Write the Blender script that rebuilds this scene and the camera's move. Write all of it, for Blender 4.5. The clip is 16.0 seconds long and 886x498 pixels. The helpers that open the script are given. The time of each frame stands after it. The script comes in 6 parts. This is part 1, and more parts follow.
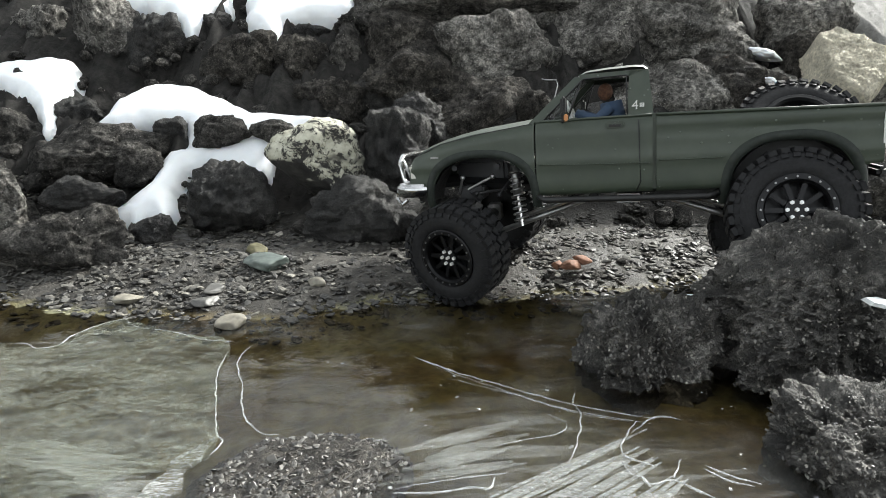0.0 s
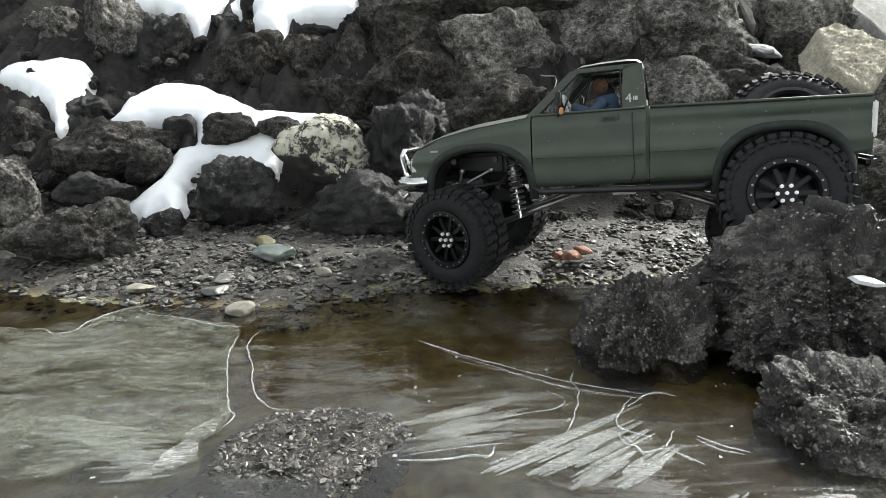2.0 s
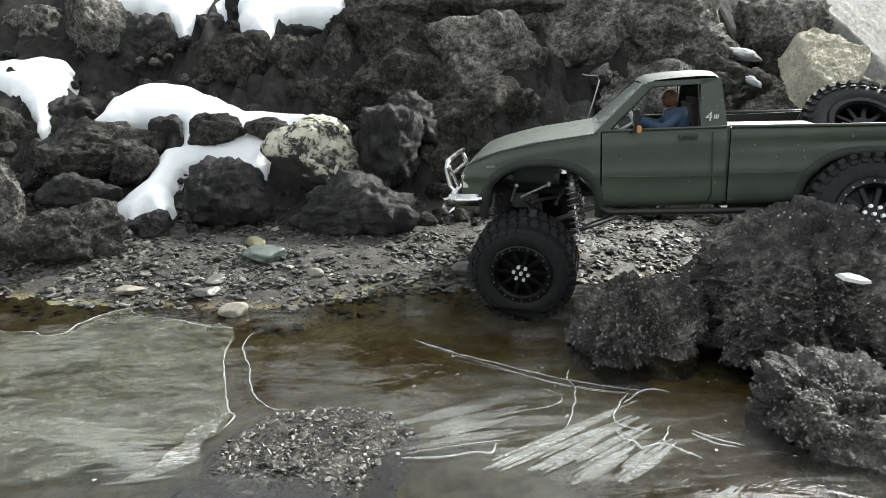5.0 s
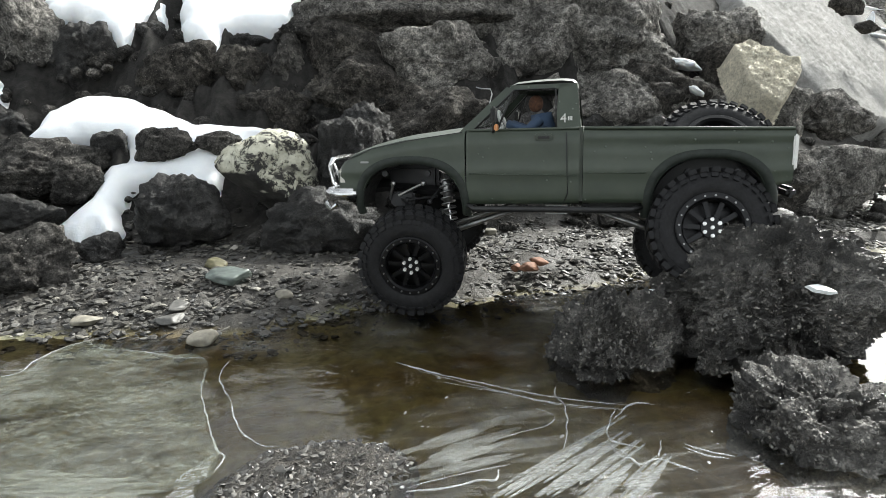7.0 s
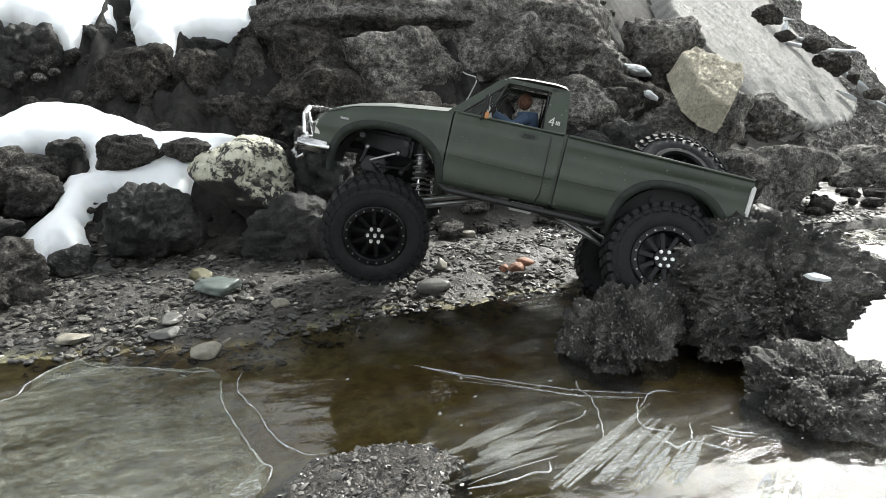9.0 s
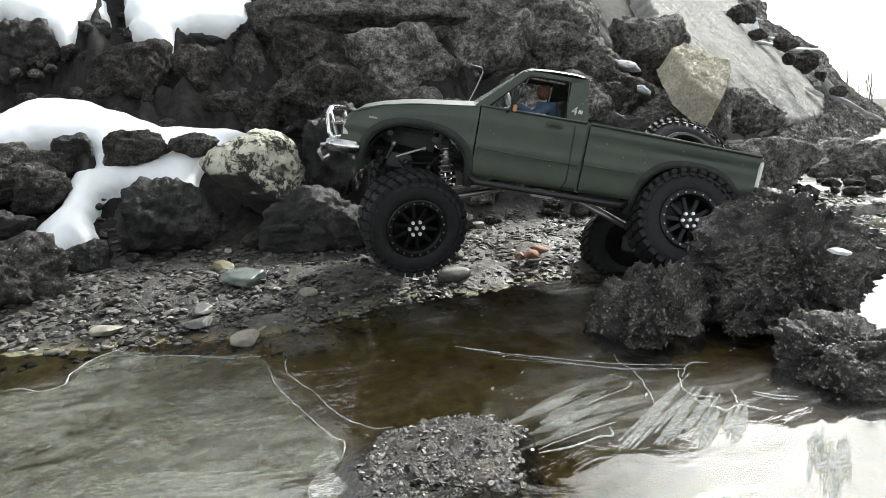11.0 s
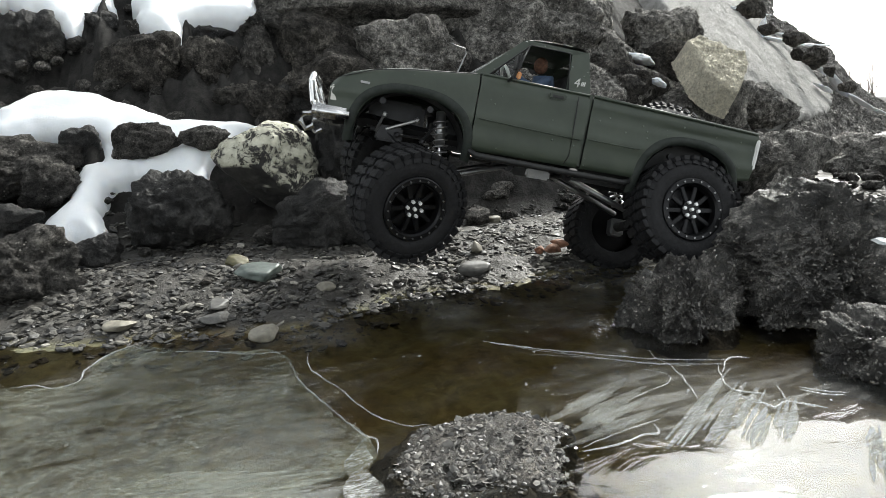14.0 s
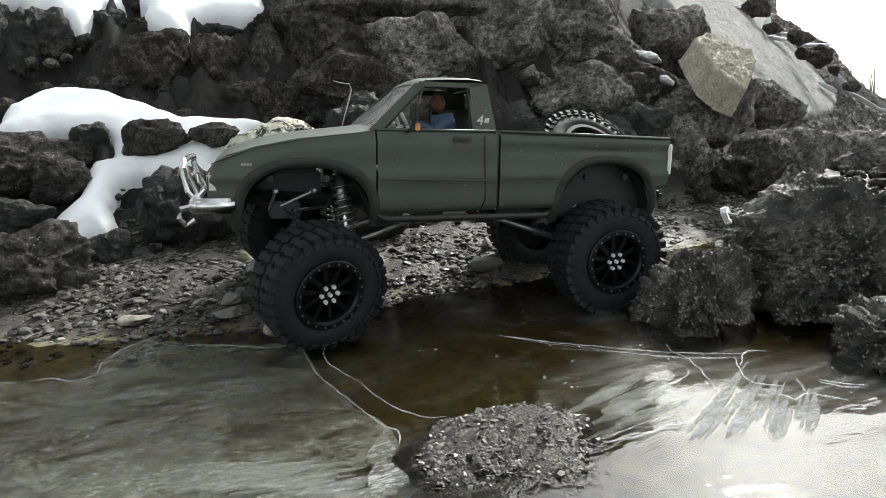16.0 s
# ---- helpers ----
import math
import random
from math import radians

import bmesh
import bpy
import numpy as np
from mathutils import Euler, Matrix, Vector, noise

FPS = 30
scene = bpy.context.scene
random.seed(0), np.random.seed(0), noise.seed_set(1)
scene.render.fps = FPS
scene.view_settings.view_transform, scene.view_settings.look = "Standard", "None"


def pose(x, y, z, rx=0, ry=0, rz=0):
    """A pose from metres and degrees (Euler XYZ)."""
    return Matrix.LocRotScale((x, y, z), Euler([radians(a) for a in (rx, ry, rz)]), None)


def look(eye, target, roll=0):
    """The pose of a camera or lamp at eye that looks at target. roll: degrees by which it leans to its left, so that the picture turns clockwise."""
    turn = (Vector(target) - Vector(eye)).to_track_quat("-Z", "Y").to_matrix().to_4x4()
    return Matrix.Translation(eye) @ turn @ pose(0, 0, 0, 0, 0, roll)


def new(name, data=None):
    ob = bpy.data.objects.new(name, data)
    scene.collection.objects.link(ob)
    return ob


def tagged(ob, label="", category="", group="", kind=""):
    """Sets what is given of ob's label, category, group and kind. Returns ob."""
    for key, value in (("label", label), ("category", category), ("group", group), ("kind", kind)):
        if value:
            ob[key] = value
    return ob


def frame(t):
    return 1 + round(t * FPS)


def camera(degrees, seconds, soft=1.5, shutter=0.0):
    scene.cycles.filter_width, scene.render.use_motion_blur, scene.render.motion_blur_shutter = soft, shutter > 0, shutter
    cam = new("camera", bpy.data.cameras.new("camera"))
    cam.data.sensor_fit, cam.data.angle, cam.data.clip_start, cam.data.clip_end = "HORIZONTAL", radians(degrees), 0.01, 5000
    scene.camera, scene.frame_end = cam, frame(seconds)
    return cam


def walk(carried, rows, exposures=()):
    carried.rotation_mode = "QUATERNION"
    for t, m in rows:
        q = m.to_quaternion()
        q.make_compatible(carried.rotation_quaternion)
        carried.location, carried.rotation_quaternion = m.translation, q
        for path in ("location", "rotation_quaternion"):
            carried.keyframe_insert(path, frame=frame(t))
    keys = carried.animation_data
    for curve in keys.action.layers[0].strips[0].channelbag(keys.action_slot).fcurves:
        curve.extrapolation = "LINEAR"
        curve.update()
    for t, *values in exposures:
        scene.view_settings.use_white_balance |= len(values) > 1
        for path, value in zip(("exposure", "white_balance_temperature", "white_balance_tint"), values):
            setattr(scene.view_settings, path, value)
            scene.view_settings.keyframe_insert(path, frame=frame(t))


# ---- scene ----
cam = camera(72.3, 16.0, soft=0.6)
PATH = [
    (0, (0.1755, 0.2889, 0.2235), (0.2921, 2.4024, -0.2987), -0.3),
    (0.5, (0.1766, 0.2867, 0.2202), (0.2856, 2.4013, -0.2998), -0.3),
    (1, (0.1777, 0.2780, 0.2169), (0.2823, 2.3936, -0.3008), -0.6),
    (1.5, (0.1788, 0.2703, 0.2147), (0.2780, 2.3860, -0.3019), -0.6),
    (2, (0.1766, 0.2681, 0.2136), (0.2747, 2.3849, -0.2998), -0.6),
    (2.5, (0.1711, 0.2714, 0.2104), (0.2736, 2.3893, -0.2987), -0.4),
    (3, (0.1690, 0.2736, 0.2104), (0.2725, 2.3915, -0.2987), -0.3),
    (3.5, (0.1711, 0.2714, 0.2115), (0.2703, 2.3882, -0.2998), -0.3),
    (4, (0.1755, 0.2638, 0.2126), (0.2834, 2.3806, -0.2998), -0.3),
    (6.5, (0.1363, 0.2714, 0.2213), (0.4469, 2.3697, -0.2812), -0.7),
    (7, (0.1297, 0.2747, 0.2300), (0.5036, 2.3620, -0.2747), -0.8),
    (7.5, (0.1057, 0.2714, 0.2420), (0.5701, 2.3402, -0.2660), -0.8),
    (8, (0.0850, 0.2769, 0.2387), (0.6006, 2.3348, -0.2627), -1),
    (10.5, (0.0087, 0.2856, 0.2235), (0.7172, 2.2879, -0.2660), -1.1),
    (11, (-0.0109, 0.2856, 0.2202), (0.6998, 2.2879, -0.2703), -1.4),
    (11.5, (-0.0185, 0.2921, 0.2169), (0.6932, 2.2945, -0.2725), -1.5),
    (12, (-0.0163, 0.3008, 0.2158), (0.6932, 2.3032, -0.2736), -1.3),
    (12.5, (-0.0131, 0.3085, 0.2136), (0.6954, 2.3108, -0.2758), -1.4),
    (13, (-0.0142, 0.3106, 0.2136), (0.6932, 2.3130, -0.2780), -1.4),
    (13.5, (-0.0196, 0.3106, 0.2115), (0.6878, 2.3130, -0.2801), -1.4),
    (14, (-0.0273, 0.3106, 0.2093), (0.6813, 2.3130, -0.2834), -1.5),
    (14.5, (-0.0338, 0.3106, 0.2071), (0.6736, 2.3141, -0.2834), -1.6),
    (15, (-0.0371, 0.3117, 0.2071), (0.6704, 2.3141, -0.2856), -1.6),
    (15.5, (-0.0360, 0.3139, 0.2060), (0.6693, 2.3173, -0.2845), -1.5),
    (16, (-0.0403, 0.3139, 0.2038), (0.6649, 2.3173, -0.2867), -1.5),
]
walk(cam, [(t, look(eye, target, roll)) for t, eye, target, roll in PATH], [(0, 1.84), (8, 1.86), (10.5, 1.82), (12.5, 1.66), (14.5, 1.62), (16, 1.55)])

# ---- light: a bright overcast sky with a veiled sun behind the hill on the right ----
SUN_AZ, SUN_EL = radians(51), radians(37)
world = bpy.data.worlds.new("sky")
scene.world = world
world.use_nodes = True
wn = world.node_tree
wn.nodes.clear()
w_out = wn.nodes.new("ShaderNodeOutputWorld")
w_bg = wn.nodes.new("ShaderNodeBackground")
w_sky = wn.nodes.new("ShaderNodeTexSky")
w_sky.sky_type = "NISHITA"
w_sky.sun_disc = False
w_sky.sun_elevation = SUN_EL
w_sky.sun_rotation = SUN_AZ
w_sky.dust_density = 3.0
w_sky.air_density = 1.0
w_hsv = wn.nodes.new("ShaderNodeHueSaturation")
w_hsv.inputs["Saturation"].default_value = 0.16
w_bg.inputs["Strength"].default_value = 0.115
wn.links.new(w_sky.outputs["Color"], w_hsv.inputs["Color"])
w_tint = wn.nodes.new("ShaderNodeMix")
w_tint.data_type, w_tint.blend_type = "RGBA", "MULTIPLY"
w_tint.inputs[0].default_value = 1.0
w_tint.inputs[7].default_value = (0.97, 1.0, 0.98, 1)
wn.links.new(w_hsv.outputs["Color"], w_tint.inputs[6])
wn.links.new(w_tint.outputs[2], w_bg.inputs["Color"])
wn.links.new(w_bg.outputs["Background"], w_out.inputs["Surface"])

sun = new("sun", bpy.data.lights.new("sun", "SUN"))
sun.data.energy = 2.0
sun.data.angle = radians(6)
sun.data.color = (0.98, 0.98, 0.92)
sun_from = Vector((math.sin(SUN_AZ) * math.cos(SUN_EL), math.cos(SUN_AZ) * math.cos(SUN_EL), math.sin(SUN_EL)))
sun.matrix_world = look(sun_from * 20, (0, 0, 0))

# ---- materials ----
def ramp(nt, source, stops):
    r = nt.nodes.new("ShaderNodeValToRGB")
    while len(r.color_ramp.elements) < len(stops):
        r.color_ramp.elements.new(0.5)
    for e, (at, c) in zip(r.color_ramp.elements, stops):
        e.position = at
        e.color = (*c, 1) if len(c) == 3 else c
    nt.links.new(source, r.inputs["Fac"])
    return r.outputs["Color"]


def grey(v):
    return (v, v, v)


def mix(nt, fac, a, b, mode="MIX"):
    m = nt.nodes.new("ShaderNodeMix")
    m.data_type = "RGBA"
    m.blend_type = mode
    for socket, value in ((m.inputs[0], fac), (m.inputs[6], a), (m.inputs[7], b)):
        if isinstance(value, (int, float)):
            socket.default_value = value
        elif isinstance(value, tuple):
            socket.default_value = (*value, 1)
        else:
            nt.links.new(value, socket)
    return m.outputs[2]


def blank(name):
    m = bpy.data.materials.new(name)
    m.use_nodes = True
    nt = m.node_tree
    return m, nt, nt.nodes["Principled BSDF"]


def coords(nt, shift=True):
    tc = nt.nodes.new("ShaderNodeTexCoord")
    if not shift:
        return tc.outputs["Object"]
    info = nt.nodes.new("ShaderNodeObjectInfo")
    add = nt.nodes.new("ShaderNodeVectorMath")
    add.operation = "ADD"
    scale = nt.nodes.new("ShaderNodeVectorMath")
    scale.operation = "SCALE"
    scale.inputs[0].default_value = (13.0, 7.0, 5.0)
    nt.links.new(info.outputs["Random"], scale.inputs["Scale"])
    nt.links.new(tc.outputs["Object"], add.inputs[0])
    nt.links.new(scale.outputs[0], add.inputs[1])
    return add.outputs[0]


def noise_tex(nt, vec, scale, detail=6.0, rough=0.6, distortion=0.0):
    n = nt.nodes.new("ShaderNodeTexNoise")
    n.inputs["Scale"].default_value = scale
    n.inputs["Detail"].default_value = detail
    n.inputs["Roughness"].default_value = rough
    n.inputs["Distortion"].default_value = distortion
    nt.links.new(vec, n.inputs["Vector"])
    return n.outputs["Fac"]


def bump(nt, bsdf, height, distance, strength=1.0, after=None):
    b = nt.nodes.new("ShaderNodeBump")
    b.inputs["Strength"].default_value = strength
    b.inputs["Distance"].default_value = distance
    nt.links.new(height, b.inputs["Height"])
    if after is not None:
        nt.links.new(after, b.inputs["Normal"])
    nt.links.new(b.outputs["Normal"], bsdf.inputs["Normal"])
    return b.outputs["Normal"]


def stone(name, dark, mid, light, rough=0.85, coarse=14.0, fine=330.0, depth=0.006, wet=0.0, grit=0.0, calm=False):
    """Rough stone or earth: broad tone, knobbly crust with shade painted into its hollows, fine grain and pale mineral
    grains, pitted relief.
    """
    m, nt, b = blank(name)
    v = coords(nt)
    big = noise_tex(nt, v, coarse, 8, 0.62, 0.4)
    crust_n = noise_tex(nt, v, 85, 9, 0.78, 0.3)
    small = noise_tex(nt, v, fine, 5, 0.75)
    base = ramp(nt, big, ((0.3, dark), (0.52, mid), (0.75, light)))
    # Hollows of the bump noise darkened, knobs lightened: crevice shade put into the colour.
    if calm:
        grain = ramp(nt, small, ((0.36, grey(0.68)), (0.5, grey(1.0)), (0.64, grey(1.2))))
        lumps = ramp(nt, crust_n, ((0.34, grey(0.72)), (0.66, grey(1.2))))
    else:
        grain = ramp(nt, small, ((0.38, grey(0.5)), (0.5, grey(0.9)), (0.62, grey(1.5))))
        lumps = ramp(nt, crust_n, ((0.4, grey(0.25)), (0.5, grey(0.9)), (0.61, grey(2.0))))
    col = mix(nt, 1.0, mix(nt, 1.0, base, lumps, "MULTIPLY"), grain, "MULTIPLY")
    if grit:
        vo = nt.nodes.new("ShaderNodeTexVoronoi")
        vo.inputs["Scale"].default_value = 190
        nt.links.new(v, vo.inputs["Vector"])
        dots = ramp(nt, vo.outputs["Distance"], ((0.16, grey(1.0)), (0.24, grey(0.0))))
        patch = ramp(nt, noise_tex(nt, v, 40, 4, 0.7), ((0.5, grey(0.0)), (0.62, grey(grit))))
        col = mix(nt, mix(nt, 1.0, dots, patch, "MULTIPLY"), col, tuple(min(1, c * 2.6) for c in light))
    nt.links.new(col, b.inputs["Base Color"])
    b.inputs["Specular IOR Level"].default_value = 0.45 if wet else 0.22
    if wet:
        nt.links.new(ramp(nt, crust_n, ((0.4, grey(rough - wet)), (0.6, grey(rough)))), b.inputs["Roughness"])
    else:
        b.inputs["Roughness"].default_value = rough
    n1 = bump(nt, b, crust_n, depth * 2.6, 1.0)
    bump(nt, b, small, depth * 0.7, 1.0, n1)
    return m


def plain(name, colour, rough=0.5, metal=0.0, vary=0.12, scale=60.0, relief=0.0, coat=0.0, spec=0.5):
    """Paint, plastic, rubber or metal with slight unevenness."""
    m, nt, b = blank(name)
    v = coords(nt, False)
    n = noise_tex(nt, v, scale, 5, 0.6)
    lo = tuple(c * (1 - vary) for c in colour)
    hi = tuple(min(1, c * (1 + vary)) for c in colour)
    nt.links.new(ramp(nt, n, ((0.35, lo), (0.65, hi))), b.inputs["Base Color"])
    nt.links.new(ramp(nt, noise_tex(nt, v, scale * 3, 4), ((0.3, grey(max(0.02, rough * 0.8))), (0.7, grey(min(1, rough * 1.2))))), b.inputs["Roughness"])
    b.inputs["Metallic"].default_value = metal
    b.inputs["Coat Weight"].default_value = coat
    b.inputs["Specular IOR Level"].default_value = spec
    if relief:
        bump(nt, b, n, relief, 1.0)
    return m


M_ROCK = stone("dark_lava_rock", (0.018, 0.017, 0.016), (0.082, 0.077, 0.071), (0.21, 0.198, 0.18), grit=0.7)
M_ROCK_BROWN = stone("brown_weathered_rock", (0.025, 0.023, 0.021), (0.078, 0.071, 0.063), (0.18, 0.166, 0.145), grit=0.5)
# Paler rock; on the right bank its lightness is backlight haze painted in.
M_ROCK_PALE_HAZE = stone("pale_hazed_rock", (0.06, 0.057, 0.052), (0.22, 0.209, 0.192), (0.46, 0.437, 0.4), grit=0.5)
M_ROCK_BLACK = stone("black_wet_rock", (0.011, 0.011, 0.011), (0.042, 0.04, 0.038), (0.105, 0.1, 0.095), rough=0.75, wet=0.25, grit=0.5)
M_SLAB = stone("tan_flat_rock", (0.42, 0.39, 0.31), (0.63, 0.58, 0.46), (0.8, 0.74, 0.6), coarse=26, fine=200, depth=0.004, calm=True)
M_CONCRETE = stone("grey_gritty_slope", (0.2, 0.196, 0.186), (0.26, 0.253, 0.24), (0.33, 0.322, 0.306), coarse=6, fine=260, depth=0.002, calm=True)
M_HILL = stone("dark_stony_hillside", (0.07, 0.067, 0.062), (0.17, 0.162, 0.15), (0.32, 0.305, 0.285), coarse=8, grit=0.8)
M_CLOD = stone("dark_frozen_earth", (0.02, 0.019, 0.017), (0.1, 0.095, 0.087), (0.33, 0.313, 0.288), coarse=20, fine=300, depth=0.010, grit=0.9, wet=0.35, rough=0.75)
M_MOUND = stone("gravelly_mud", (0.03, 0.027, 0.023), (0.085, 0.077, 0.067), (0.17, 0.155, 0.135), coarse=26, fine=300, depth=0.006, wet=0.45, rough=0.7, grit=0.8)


def lichen_rock():
    m, nt, b = blank("lichen_covered_rock")
    v = coords(nt, False)
    base = ramp(nt, noise_tex(nt, v, 26, 6), ((0.35, (0.02, 0.019, 0.018)), (0.65, (0.07, 0.066, 0.06))))
    crack = ramp(nt, noise_tex(nt, v, 34, 10, 0.8, 0.8), ((0.47, grey(0.0)), (0.485, grey(1.0))))
    gaps = ramp(nt, noise_tex(nt, v, 80, 7, 0.75), ((0.42, grey(0.0)), (0.435, grey(1.0))))
    geo = nt.nodes.new("ShaderNodeNewGeometry")
    dot = nt.nodes.new("ShaderNodeVectorMath")
    dot.operation = "DOT_PRODUCT"
    dot.inputs[1].default_value = (-0.25, -0.5, 0.83)
    nt.links.new(geo.outputs["Normal"], dot.inputs[0])
    up = ramp(nt, dot.outputs["Value"], ((0.02, grey(0.0)), (0.3, grey(1.0))))
    mask = mix(nt, 1.0, mix(nt, 1.0, crack, gaps, "MULTIPLY"), up, "MULTIPLY")
    cover = ramp(nt, noise_tex(nt, v, 90, 5, 0.7), ((0.3, (0.36, 0.35, 0.26)), (0.6, (0.6, 0.59, 0.49))))
    nt.links.new(mix(nt, mask, base, cover), b.inputs["Base Color"])
    b.inputs["Roughness"].default_value = 0.9
    n1 = bump(nt, b, noise_tex(nt, v, 70, 8, 0.7), 0.005)
    bump(nt, b, mask, 0.002, 1.0, n1)
    return m


M_LICHEN = lichen_rock()


def snow():
    m, nt, b = blank("granular_snow")
    v = coords(nt, False)
    nt.links.new(ramp(nt, noise_tex(nt, v, 9, 6), ((0.3, (0.74, 0.77, 0.8)), (0.6, (0.88, 0.9, 0.92)))), b.inputs["Base Color"])
    b.inputs["Roughness"].default_value = 0.6
    b.inputs["Subsurface Weight"].default_value = 0.15
    b.inputs["Subsurface Radius"].default_value = (0.01, 0.012, 0.015)
    n1 = bump(nt, b, noise_tex(nt, v, 18, 3, 0.45), 0.006, 0.5)
    bump(nt, b, noise_tex(nt, v, 420, 3, 0.6), 0.0008, 0.6, n1)
    return m


M_SNOW = snow()


def shore():
    """Wet gravelly mud; olive and brown silt where it lies under water."""
    m, nt, b = blank("gravel_shore_and_bed")
    v = coords(nt, False)
    geo = nt.nodes.new("ShaderNodeNewGeometry")
    xyz = nt.nodes.new("ShaderNodeSeparateXYZ")
    nt.links.new(geo.outputs["Position"], xyz.inputs[0])
    grit = ramp(nt, noise_tex(nt, v, 45, 8, 0.72), ((0.3, (0.022, 0.02, 0.018)), (0.55, (0.055, 0.051, 0.045)), (0.8, (0.13, 0.12, 0.107))))
    silt = ramp(nt, noise_tex(nt, v, 6, 6, 0.6), ((0.32, (0.12, 0.082, 0.036)), (0.5, (0.16, 0.138, 0.06)), (0.66, (0.2, 0.2, 0.125))))
    mott = ramp(nt, noise_tex(nt, v, 70, 5, 0.65), ((0.35, grey(0.55)), (0.62, grey(1.25))))
    silt = mix(nt, 1.0, silt, mott, "MULTIPLY")
    under = ramp(nt, xyz.outputs["Z"], ((0.0, grey(0.0)), (0.004, grey(1.0))))
    # Near-black on the bank: shade of the gaps between boulders, painted into the ground.
    gap_shade = ramp(nt, noise_tex(nt, v, 60, 8, 0.7), ((0.35, (0.008, 0.008, 0.007)), (0.7, (0.035, 0.032, 0.03))))
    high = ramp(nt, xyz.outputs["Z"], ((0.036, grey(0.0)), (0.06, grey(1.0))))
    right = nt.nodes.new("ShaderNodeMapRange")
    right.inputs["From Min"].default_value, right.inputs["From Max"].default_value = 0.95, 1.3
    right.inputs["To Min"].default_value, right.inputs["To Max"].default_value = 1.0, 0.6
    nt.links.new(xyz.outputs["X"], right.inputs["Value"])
    grit = mix(nt, mix(nt, 1.0, high, right.outputs["Result"], "MULTIPLY"), grit, gap_shade)
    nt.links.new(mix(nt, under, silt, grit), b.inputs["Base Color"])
    nt.links.new(mix(nt, high, ramp(nt, noise_tex(nt, v, 20, 3), ((0.4, grey(0.4)), (0.6, grey(0.8)))), grey(0.95)), b.inputs["Roughness"])
    b.inputs["Specular IOR Level"].default_value = 0.3
    bump(nt, b, noise_tex(nt, v, 130, 8, 0.7), 0.004)
    return m


M_SHORE = shore()


def pebbles():
    m, nt, b = blank("mixed_wet_pebbles")
    v = coords(nt, False)
    geo = nt.nodes.new("ShaderNodeNewGeometry")
    tone = ramp(nt, geo.outputs["Random Per Island"], ((0.0, (0.018, 0.017, 0.016)), (0.4, (0.045, 0.043, 0.039)), (0.7, (0.075, 0.07, 0.061)), (0.9, (0.12, 0.115, 0.104)), (0.975, (0.2, 0.188, 0.16)), (1.0, (0.4, 0.38, 0.34))))
    fine = ramp(nt, noise_tex(nt, v, 240, 5, 0.65), ((0.3, grey(0.6)), (0.7, grey(1.25))))
    nt.links.new(mix(nt, 1.0, tone, fine, "MULTIPLY"), b.inputs["Base Color"])
    nt.links.new(ramp(nt, geo.outputs["Random Per Island"], ((0.1, grey(0.4)), (0.6, grey(0.85)))), b.inputs["Roughness"])
    bump(nt, b, noise_tex(nt, v, 300, 4), 0.001)
    return m


M_PEBBLES = pebbles()


def water():
    """Thin clear water under a skin of ice: clear body, mirror gloss, fine frozen streaks."""
    m, nt, b = blank("ice_skinned_water")
    out = nt.nodes["Material Output"]
    nt.nodes.remove(b)
    v = coords(nt, False)
    clear = nt.nodes.new("ShaderNodeBsdfTransparent")
    clear.inputs["Color"].default_value = (0.8, 0.74, 0.62, 1)
    gloss = nt.nodes.new("ShaderNodeBsdfGlossy")
    gloss.inputs["Roughness"].default_value = 0.025
    fres = nt.nodes.new("ShaderNodeFresnel")
    fres.inputs["IOR"].default_value = 1.4
    bmp = nt.nodes.new("ShaderNodeBump")
    bmp.inputs["Distance"].default_value = 0.0010
    mp = nt.nodes.new("ShaderNodeMapping")
    mp.inputs["Scale"].default_value = (1.0, 2.2, 1.0)
    mp.inputs["Rotation"].default_value = (0, 0, 0.35)
    nt.links.new(v, mp.inputs["Vector"])
    n1 = noise_tex(nt, mp.outputs[0], 16, 4, 0.55, 0.8)
    nt.links.new(n1, bmp.inputs["Height"])
    nt.links.new(bmp.outputs["Normal"], gloss.inputs["Normal"])
    nt.links.new(bmp.outputs["Normal"], fres.inputs["Normal"])
    body = nt.nodes.new("ShaderNodeMixShader")
    nt.links.new(fres.outputs["Fac"], body.inputs["Fac"])
    nt.links.new(clear.outputs[0], body.inputs[1])
    nt.links.new(gloss.outputs[0], body.inputs[2])
    # cloudy frozen patches
    cloud = nt.nodes.new("ShaderNodeBsdfPrincipled")
    cloud.inputs["Base Color"].default_value = (0.42, 0.43, 0.42, 1)
    cloud.inputs["Roughness"].default_value = 0.5
    cloud.inputs["Specular IOR Level"].default_value = 0.3
    nt.links.new(bmp.outputs["Normal"], cloud.inputs["Normal"])
    patch = ramp(nt, noise_tex(nt, v, 5, 6, 0.62, 0.6), ((0.46, grey(0.0)), (0.68, grey(0.24))))
    mp2 = nt.nodes.new("ShaderNodeMapping")
    mp2.inputs["Scale"].default_value = (5.0, 30.0, 1.0)
    mp2.inputs["Rotation"].default_value = (0, 0, -0.5)
    nt.links.new(v, mp2.inputs["Vector"])
    streak = ramp(nt, noise_tex(nt, mp2.outputs[0], 3, 6, 0.6, 0.7), ((0.45, grey(0.25)), (0.62, grey(1.0))))
    both = nt.nodes.new("ShaderNodeMixShader")
    nt.links.new(mix(nt, 1.0, patch, streak, "MULTIPLY"), both.inputs["Fac"])
    nt.links.new(body.outputs[0], both.inputs[1])
    nt.links.new(cloud.outputs[0], both.inputs[2])
    nt.links.new(both.outputs[0], out.inputs["Surface"])
    return m


M_WATER = water()


